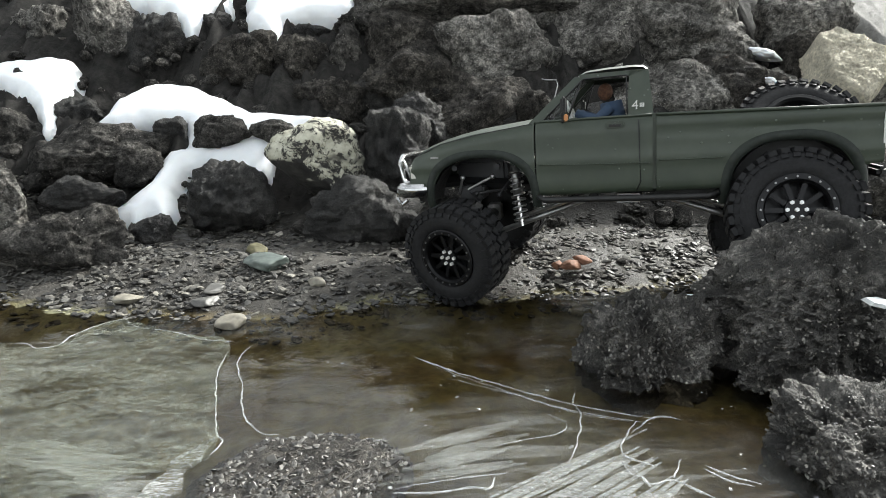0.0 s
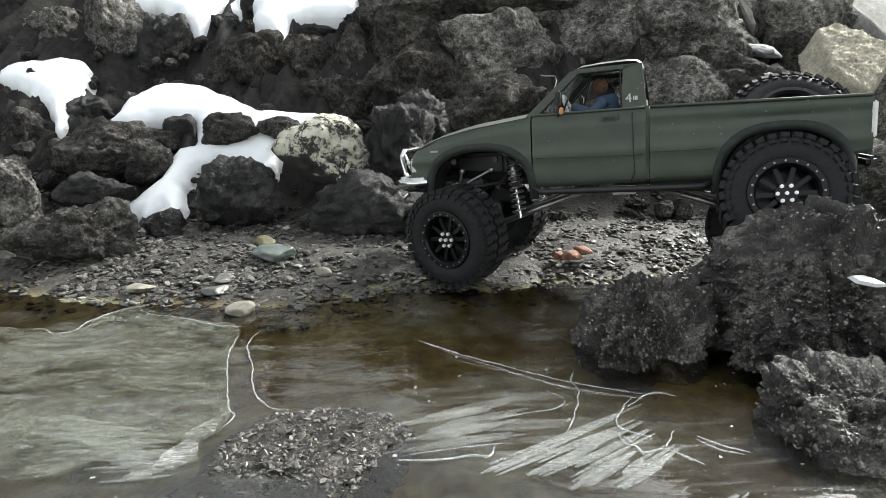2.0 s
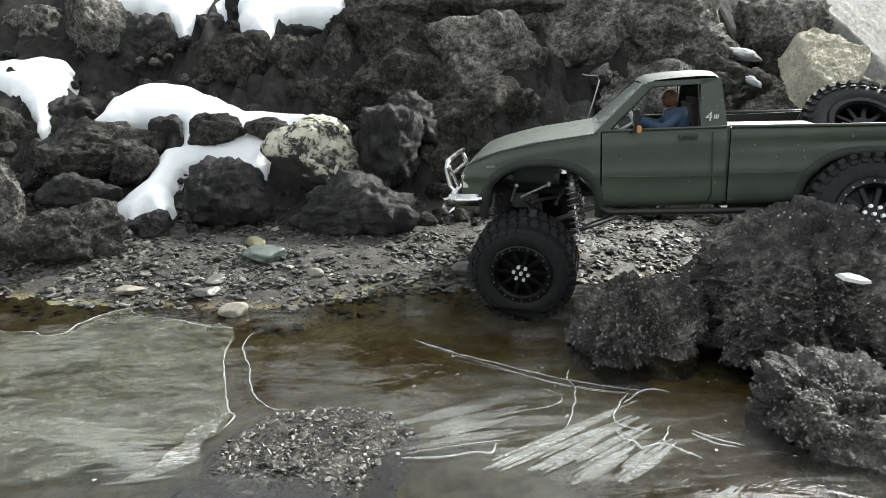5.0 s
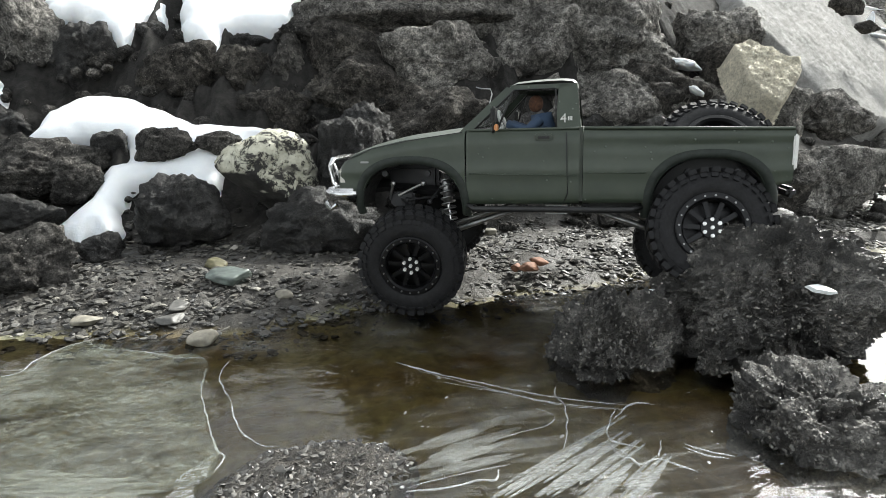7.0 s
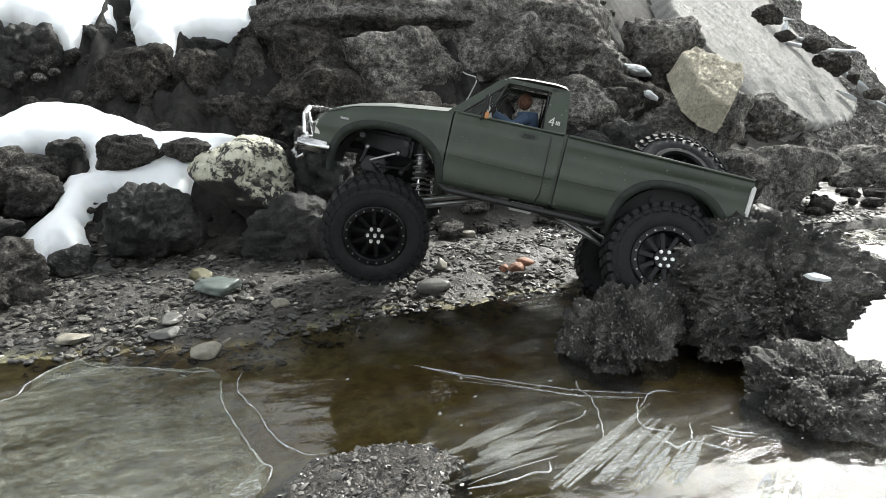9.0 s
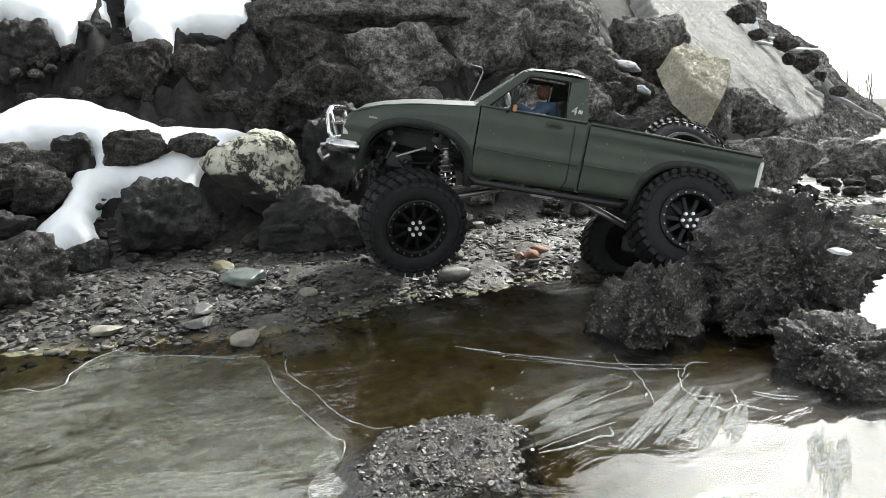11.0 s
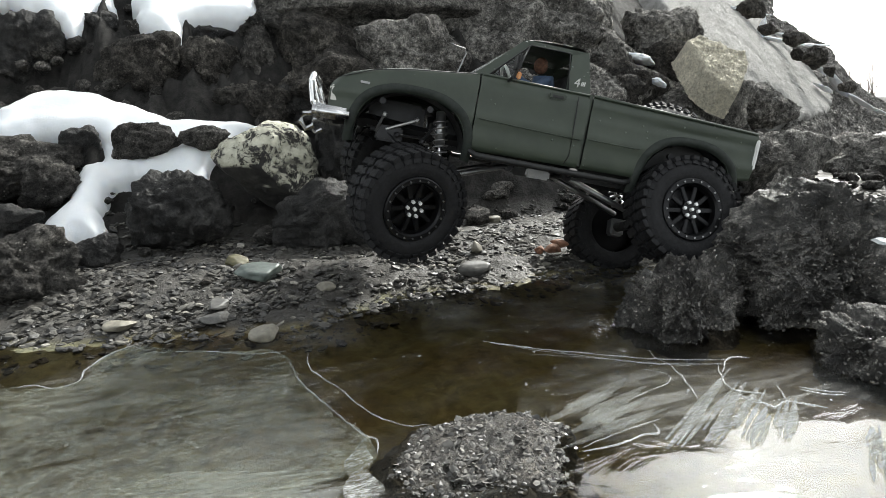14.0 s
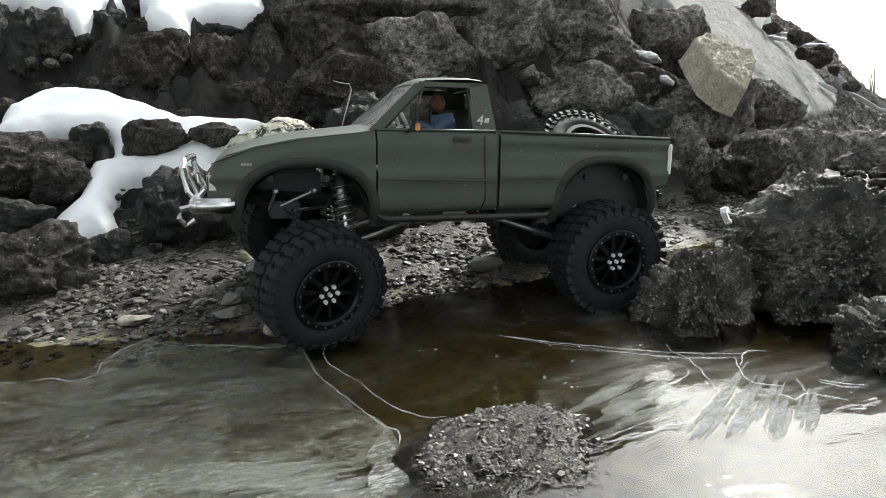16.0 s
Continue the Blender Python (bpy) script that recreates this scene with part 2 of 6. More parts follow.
def milky_ice(name, veil, tone, streaky, even=False):
    """Cloudy ice sheet: a milky veil, part clear, with a wet gloss and frozen grain."""
    m, nt, b = blank(name)
    out = nt.nodes["Material Output"]
    v = coords(nt, False)
    b.inputs["Base Color"].default_value = (*tone, 1)
    b.inputs["Roughness"].default_value = 0.16 if streaky else 0.2
    b.inputs["Specular IOR Level"].default_value = 0.6 if even else 0.32
    mp = nt.nodes.new("ShaderNodeMapping")
    mp.inputs["Scale"].default_value = (1.0, 5.0 if streaky else 1.8, 1.0)
    mp.inputs["Rotation"].default_value = (0, 0, -0.9 if streaky else 0.25)
    nt.links.new(v, mp.inputs["Vector"])
    big = ramp(nt, noise_tex(nt, mp.outputs[0], 26, 10, 0.8, 0.9), ((0.42, grey(0.1)), (0.58, grey(1.0))))
    fine = ramp(nt, noise_tex(nt, mp.outputs[0], 240, 8, 0.85, 0.5), ((0.44, grey(0.05)), (0.56, grey(1.0))))
    if even:
        big = ramp(nt, noise_tex(nt, mp.outputs[0], 12, 6, 0.6, 0.4), ((0.3, grey(0.4)), (0.6, grey(1.0))))
        fine = ramp(nt, noise_tex(nt, mp.outputs[0], 160, 6, 0.7), ((0.3, grey(0.55)), (0.6, grey(0.9))))
    fac = mix(nt, 1.0, mix(nt, 1.0, big, fine, "MULTIPLY"), grey(veil), "MULTIPLY")
    bump(nt, b, noise_tex(nt, mp.outputs[0], 110, 8, 0.75, 0.5), 0.0022, 1.0)
    clear = nt.nodes.new("ShaderNodeBsdfTransparent")
    clear.inputs["Color"].default_value = (0.93, 0.94, 0.92, 1)
    s = nt.nodes.new("ShaderNodeMixShader")
    nt.links.new(fac, s.inputs[0])
    nt.links.new(clear.outputs[0], s.inputs[1])
    nt.links.new(b.outputs[0], s.inputs[2])
    nt.links.new(s.outputs[0], out.inputs["Surface"])
    return m


M_SHEET = milky_ice("milky_ice_sheet", 0.5, (0.34, 0.36, 0.3), False)
M_RIB = milky_ice("white_ribbed_ice", 0.68, (0.5, 0.51, 0.5), True, True)
M_FAINT = milky_ice("faint_streaked_ice", 0.42, (0.46, 0.47, 0.45), True, True)
M_STREAK = milky_ice("streaked_ice_sheet", 0.9, (0.62, 0.63, 0.61), True)


def ice():
    m, nt, b = blank("white_ice")
    v = coords(nt, False)
    nt.links.new(ramp(nt, noise_tex(nt, v, 90, 5), ((0.3, (0.4, 0.41, 0.41)), (0.7, (0.8, 0.82, 0.82)))), b.inputs["Base Color"])
    b.inputs["Roughness"].default_value = 0.25
    b.inputs["Alpha"].default_value = 0.34
    bump(nt, b, noise_tex(nt, v, 200, 4), 0.001)
    return m


M_ICE = ice()


def truck_paint():
    m, nt, b = blank("olive_green_paint")
    v = coords(nt, False)
    dirt = ramp(nt, noise_tex(nt, v, 35, 6, 0.65), ((0.35, (0.034, 0.044, 0.032)), (0.55, (0.042, 0.054, 0.038)), (0.8, (0.056, 0.066, 0.049))))
    vo = nt.nodes.new("ShaderNodeTexVoronoi")
    vo.inputs["Scale"].default_value = 130
    nt.links.new(v, vo.inputs["Vector"])
    spot = ramp(nt, vo.outputs["Distance"], ((0.09, grey(1.0)), (0.16, grey(0.0))))
    rare = ramp(nt, noise_tex(nt, v, 24, 2), ((0.52, grey(0.0)), (0.6, grey(1.0))))
    drops = mix(nt, 1.0, spot, rare, "MULTIPLY")
    nt.links.new(mix(nt, drops, dirt, (0.13, 0.15, 0.125)), b.inputs["Base Color"])
    nt.links.new(ramp(nt, noise_tex(nt, v, 120, 4), ((0.3, grey(0.36)), (0.7, grey(0.5)))), b.inputs["Roughness"])
    bump(nt, b, drops, 0.0006)
    return m


M_PAINT = truck_paint()
M_TRIM = plain("matt_black_plastic", (0.012, 0.012, 0.012), 0.55)
M_TYRE = plain("black_rubber", (0.0105, 0.0105, 0.0115), 0.7, relief=0.0006, scale=140, spec=0.3, vary=0.35)
M_RIM = plain("satin_black_rim", (0.011, 0.011, 0.012), 0.35, 0.6)
M_SILVER = plain("bright_bolt_steel", (0.85, 0.85, 0.84), 0.35, 0.35)
M_CHROME = plain("scuffed_chrome", (0.72, 0.72, 0.72), 0.2, 1.0, 0.1)
M_STEEL = plain("dull_steel", (0.3, 0.3, 0.3), 0.38, 0.9)
M_DARKMETAL = plain("dark_chassis_metal", (0.03, 0.03, 0.032), 0.45, 0.6)
M_ORANGE = plain("ginger_hair", (0.09, 0.04, 0.022), 0.85, vary=0.4, scale=400, relief=0.001)
M_SKIN = plain("painted_doll", (0.16, 0.09, 0.06), 0.6)
M_WHITE = plain("white_plastic", (0.75, 0.75, 0.73), 0.4)
M_LAMP = plain("amber_lamp_lens", (0.6, 0.27, 0.1), 0.3)
M_CORNER = plain("clear_lamp_lens", (0.5, 0.49, 0.45), 0.2)
M_HEADLAMP = plain("smoky_lamp_lens", (0.16, 0.165, 0.165), 0.15)


def glass(name, tint, clear=0.9):
    m, nt, b = blank(name)
    out = nt.nodes["Material Output"]
    nt.nodes.remove(b)
    t = nt.nodes.new("ShaderNodeBsdfTransparent")
    t.inputs["Color"].default_value = (*tint, 1)
    g = nt.nodes.new("ShaderNodeBsdfGlossy")
    g.inputs["Roughness"].default_value = 0.06
    f = nt.nodes.new("ShaderNodeFresnel")
    f.inputs["IOR"].default_value = 1.5
    s = nt.nodes.new("ShaderNodeMixShader")
    nt.links.new(f.outputs[0], s.inputs[0])
    nt.links.new(t.outputs[0], s.inputs[1])
    nt.links.new(g.outputs[0], s.inputs[2])
    nt.links.new(s.outputs[0], out.inputs["Surface"])
    return m


M_GLASS = glass("scratched_clear_glass", (0.8, 0.83, 0.81))


def hazy_glass():
    m, nt, b = blank("hazy_sky_veiled_plastic")
    v = coords(nt, False)
    # Grey veil stands in for the sky's reflection on the hazy plastic.
    b.inputs["Base Color"].default_value = (0.5, 0.53, 0.52, 1)
    b.inputs["Roughness"].default_value = 0.18
    nt.links.new(ramp(nt, noise_tex(nt, v, 60, 6, 0.7), ((0.35, grey(0.28)), (0.7, grey(0.5)))), b.inputs["Alpha"])
    return m


M_HAZY = hazy_glass()
M_BARK = plain("bare_branch_bark", (0.1, 0.085, 0.07), 0.9, scale=8)
M_SHARD = plain("red_brick_shard", (0.24, 0.12, 0.075), 0.8, vary=0.35, scale=120, relief=0.001)
M_GREENSTONE = plain("grey_green_stone", (0.1, 0.12, 0.108), 0.35, vary=0.3, scale=80)
M_PALESTONE = plain("pale_stone", (0.2, 0.185, 0.15), 0.6, vary=0.25, scale=120)
M_GREYSTONE = plain("grey_stone", (0.095, 0.092, 0.085), 0.5, vary=0.3, scale=120)
M_YELLOWSTONE = plain("mossy_yellow_stone", (0.11, 0.1, 0.05), 0.6, vary=0.3, scale=120)
M_CLEARICE = plain("frosted_ice", (0.72, 0.76, 0.77), 0.15, vary=0.15, scale=150, relief=0.001)


# ---- building helpers ----
def hash01(i, j, k, seed):
    n = (i * 374761393 + j * 668265263 + k * 2147483647 + seed * 974634821) & 0xFFFFFFFF
    n = ((n ^ (n >> 13)) * 1274126177) & 0xFFFFFFFF
    n = ((n ^ (n >> 16)) * 2246822519) & 0xFFFFFFFF
    return ((n ^ (n >> 15)) & 0xFFFFFF) / float(0xFFFFFF)


def vnoise(p, seed=0):
    """Smooth value noise, -1 to 1, at the points p (n x 3)."""
    q = np.floor(p).astype(np.int64)
    f = p - q
    f = f * f * (3 - 2 * f)
    total = np.zeros(len(p))
    for a in (0, 1):
        for b in (0, 1):
            for c in (0, 1):
                w = (f[:, 0] if a else 1 - f[:, 0]) * (f[:, 1] if b else 1 - f[:, 1]) * (f[:, 2] if c else 1 - f[:, 2])
                total += w * hash01(q[:, 0] + a, q[:, 1] + b, q[:, 2] + c, seed)
    return total * 2 - 1


def fbm(p, octaves=4, seed=0, gain=0.5, ridged=False):
    total, amp = np.zeros(len(p)), 1.0
    for o in range(octaves):
        v = vnoise(p * 2.03 ** o + 17.3 * o, seed + o)
        total += amp * ((1 - 2 * np.abs(v)) if ridged else v)
        amp *= gain
    return total


def mesh_object(name, verts, faces, material, smooth=True):
    me = bpy.data.meshes.new(name)
    me.from_pydata([tuple(v) for v in verts], [], [tuple(int(i) for i in f) for f in faces])
    if smooth:
        me.polygons.foreach_set("use_smooth", [True] * len(me.polygons))
    me.materials.append(material)
    me.update()
    return new(name, me)


def part(name, bm, material, parent=None, label="", smooth=False):
    """One mesh object out of a bmesh, under its thing."""
    me = bpy.data.meshes.new(name)
    bmesh.ops.recalc_face_normals(bm, faces=bm.faces)
    bm.to_mesh(me)
    bm.free()
    if smooth:
        me.polygons.foreach_set("use_smooth", [True] * len(me.polygons))
    me.materials.append(material)
    ob = new(name, me)
    ob.parent = parent
    if label:
        tagged(ob, label)
    return ob


def add_box(bm, x0, x1, y0, y1, z0, z1, bevel=0.0, m=None):
    made = bmesh.ops.create_cube(bm, size=1.0)["verts"]
    bmesh.ops.transform(bm, verts=made, matrix=Matrix.Translation(((x0 + x1) / 2, (y0 + y1) / 2, (z0 + z1) / 2)) @ Matrix.Diagonal((x1 - x0, y1 - y0, z1 - z0, 1)))
    if bevel:
        edges = list({e for v in made for e in v.link_edges})
        made = list({v for f in bmesh.ops.bevel(bm, geom=edges, offset=bevel, segments=2, affect="EDGES")["faces"] for v in f.verts} | {v for v in made if v.is_valid})
    if m is not None:
        bmesh.ops.transform(bm, verts=made, matrix=m)
    return made


def add_rod(bm, a, b, r0, r1=None, sides=10):
    a, b = Vector(a), Vector(b)
    d = b - a
    turn = d.to_track_quat("Z", "Y").to_matrix().to_4x4()
    return bmesh.ops.create_cone(bm, cap_ends=True, segments=sides, radius1=r0, radius2=r0 if r1 is None else r1, depth=d.length,
                                 matrix=Matrix.Translation((a + b) / 2) @ turn)["verts"]


def add_tube(bm, points, r, sides=8):
    """A bent rod through the points."""
    pts = [Vector(p) for p in points]
    rings = []
    for i, p in enumerate(pts):
        d = (pts[min(i + 1, len(pts) - 1)] - pts[max(i - 1, 0)]).normalized()
        turn = d.to_track_quat("Z", "Y").to_matrix()
        rad = r[i] if isinstance(r, (list, tuple)) else r
        rings.append([bm.verts.new(p + turn @ Vector((math.cos(a) * rad, math.sin(a) * rad, 0))) for a in [2 * math.pi * k / sides for k in range(sides)]])
    for u, w in zip(rings, rings[1:]):
        for k in range(sides):
            bm.faces.new((u[k], u[(k + 1) % sides], w[(k + 1) % sides], w[k]))
    bm.faces.new(rings[0][::-1])
    bm.faces.new(rings[-1])


def add_grid(bm, rows):
    """A sheet through rows of points of equal length."""
    vs = [[bm.verts.new(p) for p in row] for row in rows]
    for a, b in zip(vs, vs[1:]):
        for k in range(len(a) - 1):
            bm.faces.new((a[k], a[k + 1], b[k + 1], b[k]))
    return vs


def ico(level):
    bm = bmesh.new()
    bmesh.ops.create_icosphere(bm, subdivisions=level, radius=1.0)
    v = np.array([w.co[:] for w in bm.verts])
    f = [[w.index for w in g.verts] for g in bm.faces]
    bm.free()
    return v, f


ICO = {n: ico(n) for n in (1, 2, 4, 5, 6)}


def boulder_shape(seed, level=5, facets=16, rough=0.08, knobs=0.0, fine=0.03, edge=24):
    """A unit boulder: blunt random facets, broken up by noise."""
    rng = np.random.RandomState(seed)
    d, faces = ICO[level]
    n = rng.normal(size=(facets, 3))
    n /= np.linalg.norm(n, axis=1)[:, None]
    h = rng.uniform(0.66, 1.0, facets)
    dots = np.clip(d @ n.T, 1e-3, None)
    r = (np.sum((dots / h) ** edge, axis=1)) ** (-1.0 / edge)
    r = np.clip(r, 0.4, 1.25)
    r *= 1 + rough * fbm(d * 2.2 + seed, 4, seed)
    if fine:
        r += fine * fbm(d * 8 + seed, 4, seed + 9, 0.62)
    if knobs:
        r += knobs * fbm(d * 5 + seed, 4, seed + 31, 0.62, True)
    return d * r[:, None], faces


def rock(x, y, z, w, d, h, turn=0.0, tilt=0.0, seed=0, material=None, level=5, facets=16, rough=0.1, label="dark angular lava boulder in the bank", name="boulder", group="boulders of the bank", lie=None):
    v, faces = boulder_shape(seed, level, facets, rough, 0.0, 0.0)
    m = Euler((radians(tilt * 0.5), radians(tilt), radians(turn))).to_matrix()
    v = v @ np.array(m).T
    v = v / np.maximum(np.abs(v).max(axis=0), 1e-6) * np.array((w / 2, d / 2, h / 2))
    # chipped, pitted skin at true scale
    n = v / np.linalg.norm(v, axis=1)[:, None]
    p = v + 7.7 * seed
    k = (1.0 if rough > 0.05 else 0.3) * min(1.0, min(w, d, h) / 0.11)
    push = 0.008 * fbm(p * 22, 3, seed) + 0.0042 * fbm(p * 70, 4, seed + 3, 0.72, True) - 0.010 * np.clip(fbm(p * 42, 3, seed + 5) - 0.15, 0, 1)
    v = v + n * (k * push)[:, None]
    ob = mesh_object(name, v, faces, material or M_ROCK)
    ob.location = (x, y, z)
    if lie is not None:
        ob.rotation_euler = lie
    return tagged(ob, label, "rock", group)


# ---- ground: water bed, gravel shore and the bank behind, one sheet to the horizon ----
def bank_z(x, y):
    front = 0.03 + 0.8 * (y - 1.24 + 0.1 * np.clip(x - 0.3, 0, 1.2))
    side = 0.20 + 0.52 * (2.41 - x + 1.4 * (y - 2.0))
    side = np.maximum(side, 0.02 + 0 * x)
    drop = np.clip((x - 0.75) / 0.35, 0, 1)
    hill = 0.30 - (0.2325 * (x - 1.15) - 0.424 * (y - 1.80)) / 0.4525
    low = np.minimum(np.minimum(np.minimum(front, side), 0.62), hill)
    return np.maximum(np.minimum(front, 0.62) * (1 - drop) + low * drop, 0.02)


def shore_y(x):
    return np.interp(x, [-3, -0.5, -0.32, -0.2, -0.1, 0.05, 0.14, 0.3, 0.42, 0.6, 0.9, 1.6, 4], [1.1, 1.05, 1.0, 0.94, 0.915, 0.895, 0.945, 0.95, 0.965, 1.02, 1.06, 1.1, 1.15])


def ground_z(x, y):
    beach = np.clip((y - shore_y(x)) * 0.2, -0.014, 0.03)
    z = np.maximum(beach, np.where(y > 1.1, bank_z(x, y), -1))
    far = np.clip((np.hypot(x, y - 1) - 4) / 3, 0, 1)
    z = z * (1 - far) + far * 0.06
    back = np.clip((-1.0 - y) / 0.5, 0, 1)
    return np.maximum(z, back * 0.06 - 0.014 * (1 - back))


def build_ground():
    def axis(lo, hi, step, out):
        fine = np.arange(lo, hi, step)
        grow = np.cumsum(step * 1.16 ** np.arange(1, 75))
        grow = grow[grow < out]
        return np.concatenate((lo - grow[::-1], fine, hi + grow))
    xs, ys = axis(-0.6, 1.15, 0.007, 900), axis(0.4, 1.35, 0.007, 900)
    gx, gy = np.meshgrid(xs, ys)
    x, y = gx.ravel(), gy.ravel()
    z = ground_z(x, y)
    p = np.stack((x, y, np.zeros_like(x)), 1)
    near = np.clip(1.9 - np.hypot(x - 0.25, y - 1) / 0.9, 0, 1)
    rise = np.clip((z - 0.03) * 12, 0, 1)
    z = z + near * (0.003 * fbm(p * 26, 3, 3) + 0.0022 * fbm(p * 110, 2, 4) + rise * (0.035 * fbm(p * 7, 3, 8, 0.5, True) + 0.02 * fbm(p * 26, 4, 5, 0.6, True) - 0.03))
    n, k = len(xs), len(ys)
    faces = [(j * n + i, j * n + i + 1, (j + 1) * n + i + 1, (j + 1) * n + i) for j in range(k - 1) for i in range(n - 1)]
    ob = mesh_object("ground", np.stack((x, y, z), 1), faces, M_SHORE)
    return tagged(ob, "wet dark gravel shore with a shallow silty water bed", "ground", kind="structure")


ground = build_ground()


def build_water():
    xs = np.concatenate((np.linspace(-8, -0.6, 24), np.linspace(-0.55, 1.2, 190), np.linspace(1.3, 8, 20)))
    ys = np.concatenate((np.linspace(-1.4, 0.35, 10), np.linspace(0.4, 1.05, 90), np.linspace(1.1, 1.6, 4)))
    gx, gy = np.meshgrid(xs, ys)
    x, y = gx.ravel(), gy.ravel()
    p = np.stack((x, y, 0 * x), 1)
    z = 0.0005 * fbm(p * 20, 3, 12)
    n = len(xs)
    faces = [(j * n + i, j * n + i + 1, (j + 1) * n + i + 1, (j + 1) * n + i) for j in range(len(ys) - 1) for i in range(n - 1)]
    ob = mesh_object("water", np.stack((x, y, z), 1), faces, M_WATER)
    return tagged(ob, "shallow brown puddle skinned with thin streaky ice", "water", kind="structure")


water_surface = build_water()


def patch(name, origin, normal, outline, rise, edge, material, seed, ragged=0.006, rough=0.0, rough_scale=20, step=0.006, sink=0.03, smooth=True, swell=0.0):
    """A thick patch or plate lying on a plane: its outline in the plane (across, up), a rounded or broken edge."""
    o, n = Vector(origin), Vector(normal).normalized()
    u = Vector((0, 0, 1)).cross(n).normalized()
    w = n.cross(u)
    ring = np.array(outline)
    lo, hi = ring.min(axis=0) - 0.03, ring.max(axis=0) + 0.03
    xs, ys = np.arange(lo[0], hi[0], step), np.arange(lo[1], hi[1], step)
    gx, gy = np.meshgrid(xs, ys)
    q = np.stack((gx.ravel(), gy.ravel()), 1)
    p = np.concatenate((q, np.zeros((len(q), 1))), 1) + seed
    q2 = q + ragged * np.stack((fbm(p * 32, 3, seed), fbm(p * 32 + 9, 3, seed + 1)), 1)
    dist, inside = np.full(len(q), 9.0), np.zeros(len(q), bool)
    for a, b in zip(ring, np.roll(ring, -1, axis=0)):
        d = b - a
        t = np.clip(((q2 - a) @ d) / (d @ d + 1e-12), 0, 1)
        dist = np.minimum(dist, np.linalg.norm(q2 - a - t[:, None] * d, axis=1))
        cross = ((a[1] > q2[:, 1]) != (b[1] > q2[:, 1])) & (q2[:, 0] < (b[0] - a[0]) * (q2[:, 1] - a[1]) / (b[1] - a[1] + 1e-12) + a[0])
        inside ^= cross
    sd = np.where(inside, dist, -dist)
    k = np.clip(sd / edge, 0, 1)
    h = rise * np.sqrt(np.clip(1 - (1 - k) ** 2, 0, 1)) + swell * fbm(p * 6, 2, seed + 5)
    if rough:
        h = h + rough * (fbm(p * rough_scale, 4, seed + 7, 0.6) + 0.6 * fbm(p * rough_scale * 2.7, 3, seed + 8, 0.6, True)) * np.clip(sd / edge + 0.3, 0, 1)
    h = np.where(sd > 0, h, np.maximum(-sink, sd * sink / step))
    v = np.array(o) + q[:, :1] * np.array(u) + q[:, 1:] * np.array(w) + h[:, None] * np.array(n)
    c = len(xs)
    ok = (sd > -step * 1.2).reshape(len(ys), c)
    ok = ok[:-1, :-1] | ok[1:, :-1] | ok[:-1, 1:] | ok[1:, 1:]
    jj, ii = np.nonzero(ok)
    faces = np.stack((jj * c + ii, jj * c + ii + 1, (jj + 1) * c + ii + 1, (jj + 1) * c + ii), 1)
    used, faces = np.unique(faces, return_inverse=True)
    return mesh_object(name, v[used], faces.reshape(-1, 4), material, smooth)


def snow_patch(x, y, outline, thick, seed, label):
    """Old snow lying on the sloping bank."""
    ob = patch("snow_patch", (x, y, 0.03 + 0.8 * (y - 1.24) + 0.012), (0, -0.8, 1), outline, thick, 0.035, M_SNOW, seed, 0.005, swell=0.006, sink=0.05, step=0.005)
    return tagged(ob, label, "snow", "snow patches")


def scatter(name, count, spot, size, material, label, category, seed, flat=0.5, level=1):
    """Many small stones in one mesh; spot(rng) gives a place or None."""
    rng = np.random.RandomState(seed)
    base, bf = ICO[level]
    bf = np.array(bf)
    verts, faces, at = [], [], 0
    while len(verts) < count:
        s = spot(rng)
        if s is None:
            continue
        r = size[0] + (size[1] - size[0]) * rng.rand() ** 2.6
        sc = np.array((r * rng.uniform(0.8, 1.5), r * rng.uniform(0.6, 1.1), r * rng.uniform(flat * 0.6, flat * 1.2)))
        turn = np.array(Euler((rng.uniform(-0.4, 0.4), rng.uniform(-0.4, 0.4), rng.uniform(0, 6.28))).to_matrix())
        v = (base * sc * rng.uniform(0.75, 1.15, (len(base), 1))) @ turn.T + np.array((s[0], s[1], s[2] + sc[2] * 0.35))
        verts.append(v)
        faces.append(bf + at)
        at += len(base)
    ob = mesh_object(name, np.concatenate(verts), np.concatenate(faces), material, smooth=False)
    return tagged(ob, label, category, kind="stuff")


def beach_spot(rng):
    x = rng.uniform(-0.6, 1.2)
    y = shore_y(x) + rng.uniform(-0.045, 0.36)
    if y < shore_y(x) - 0.01 and rng.rand() < 0.5:
        return None
    z = float(ground_z(np.array([x]), np.array([y]))[0])
    return (x, y, z)


def bank_spot(rng):
    x, y = rng.uniform(-0.9, 1.6), rng.uniform(1.16, 2.0)
    return (x, y, float(ground_z(np.array([x]), np.array([y]))[0]) + 0.005)


scatter("gravel", 26000, beach_spot, (0.0014, 0.0068), M_PEBBLES, "wet shale gravel in mixed greys on the shore", "gravel", 5, 0.4)
scatter("rubble", 1200, bank_spot, (0.006, 0.024), M_ROCK, "dark broken rubble between the boulders", "rubble", 6, 0.8, 2)


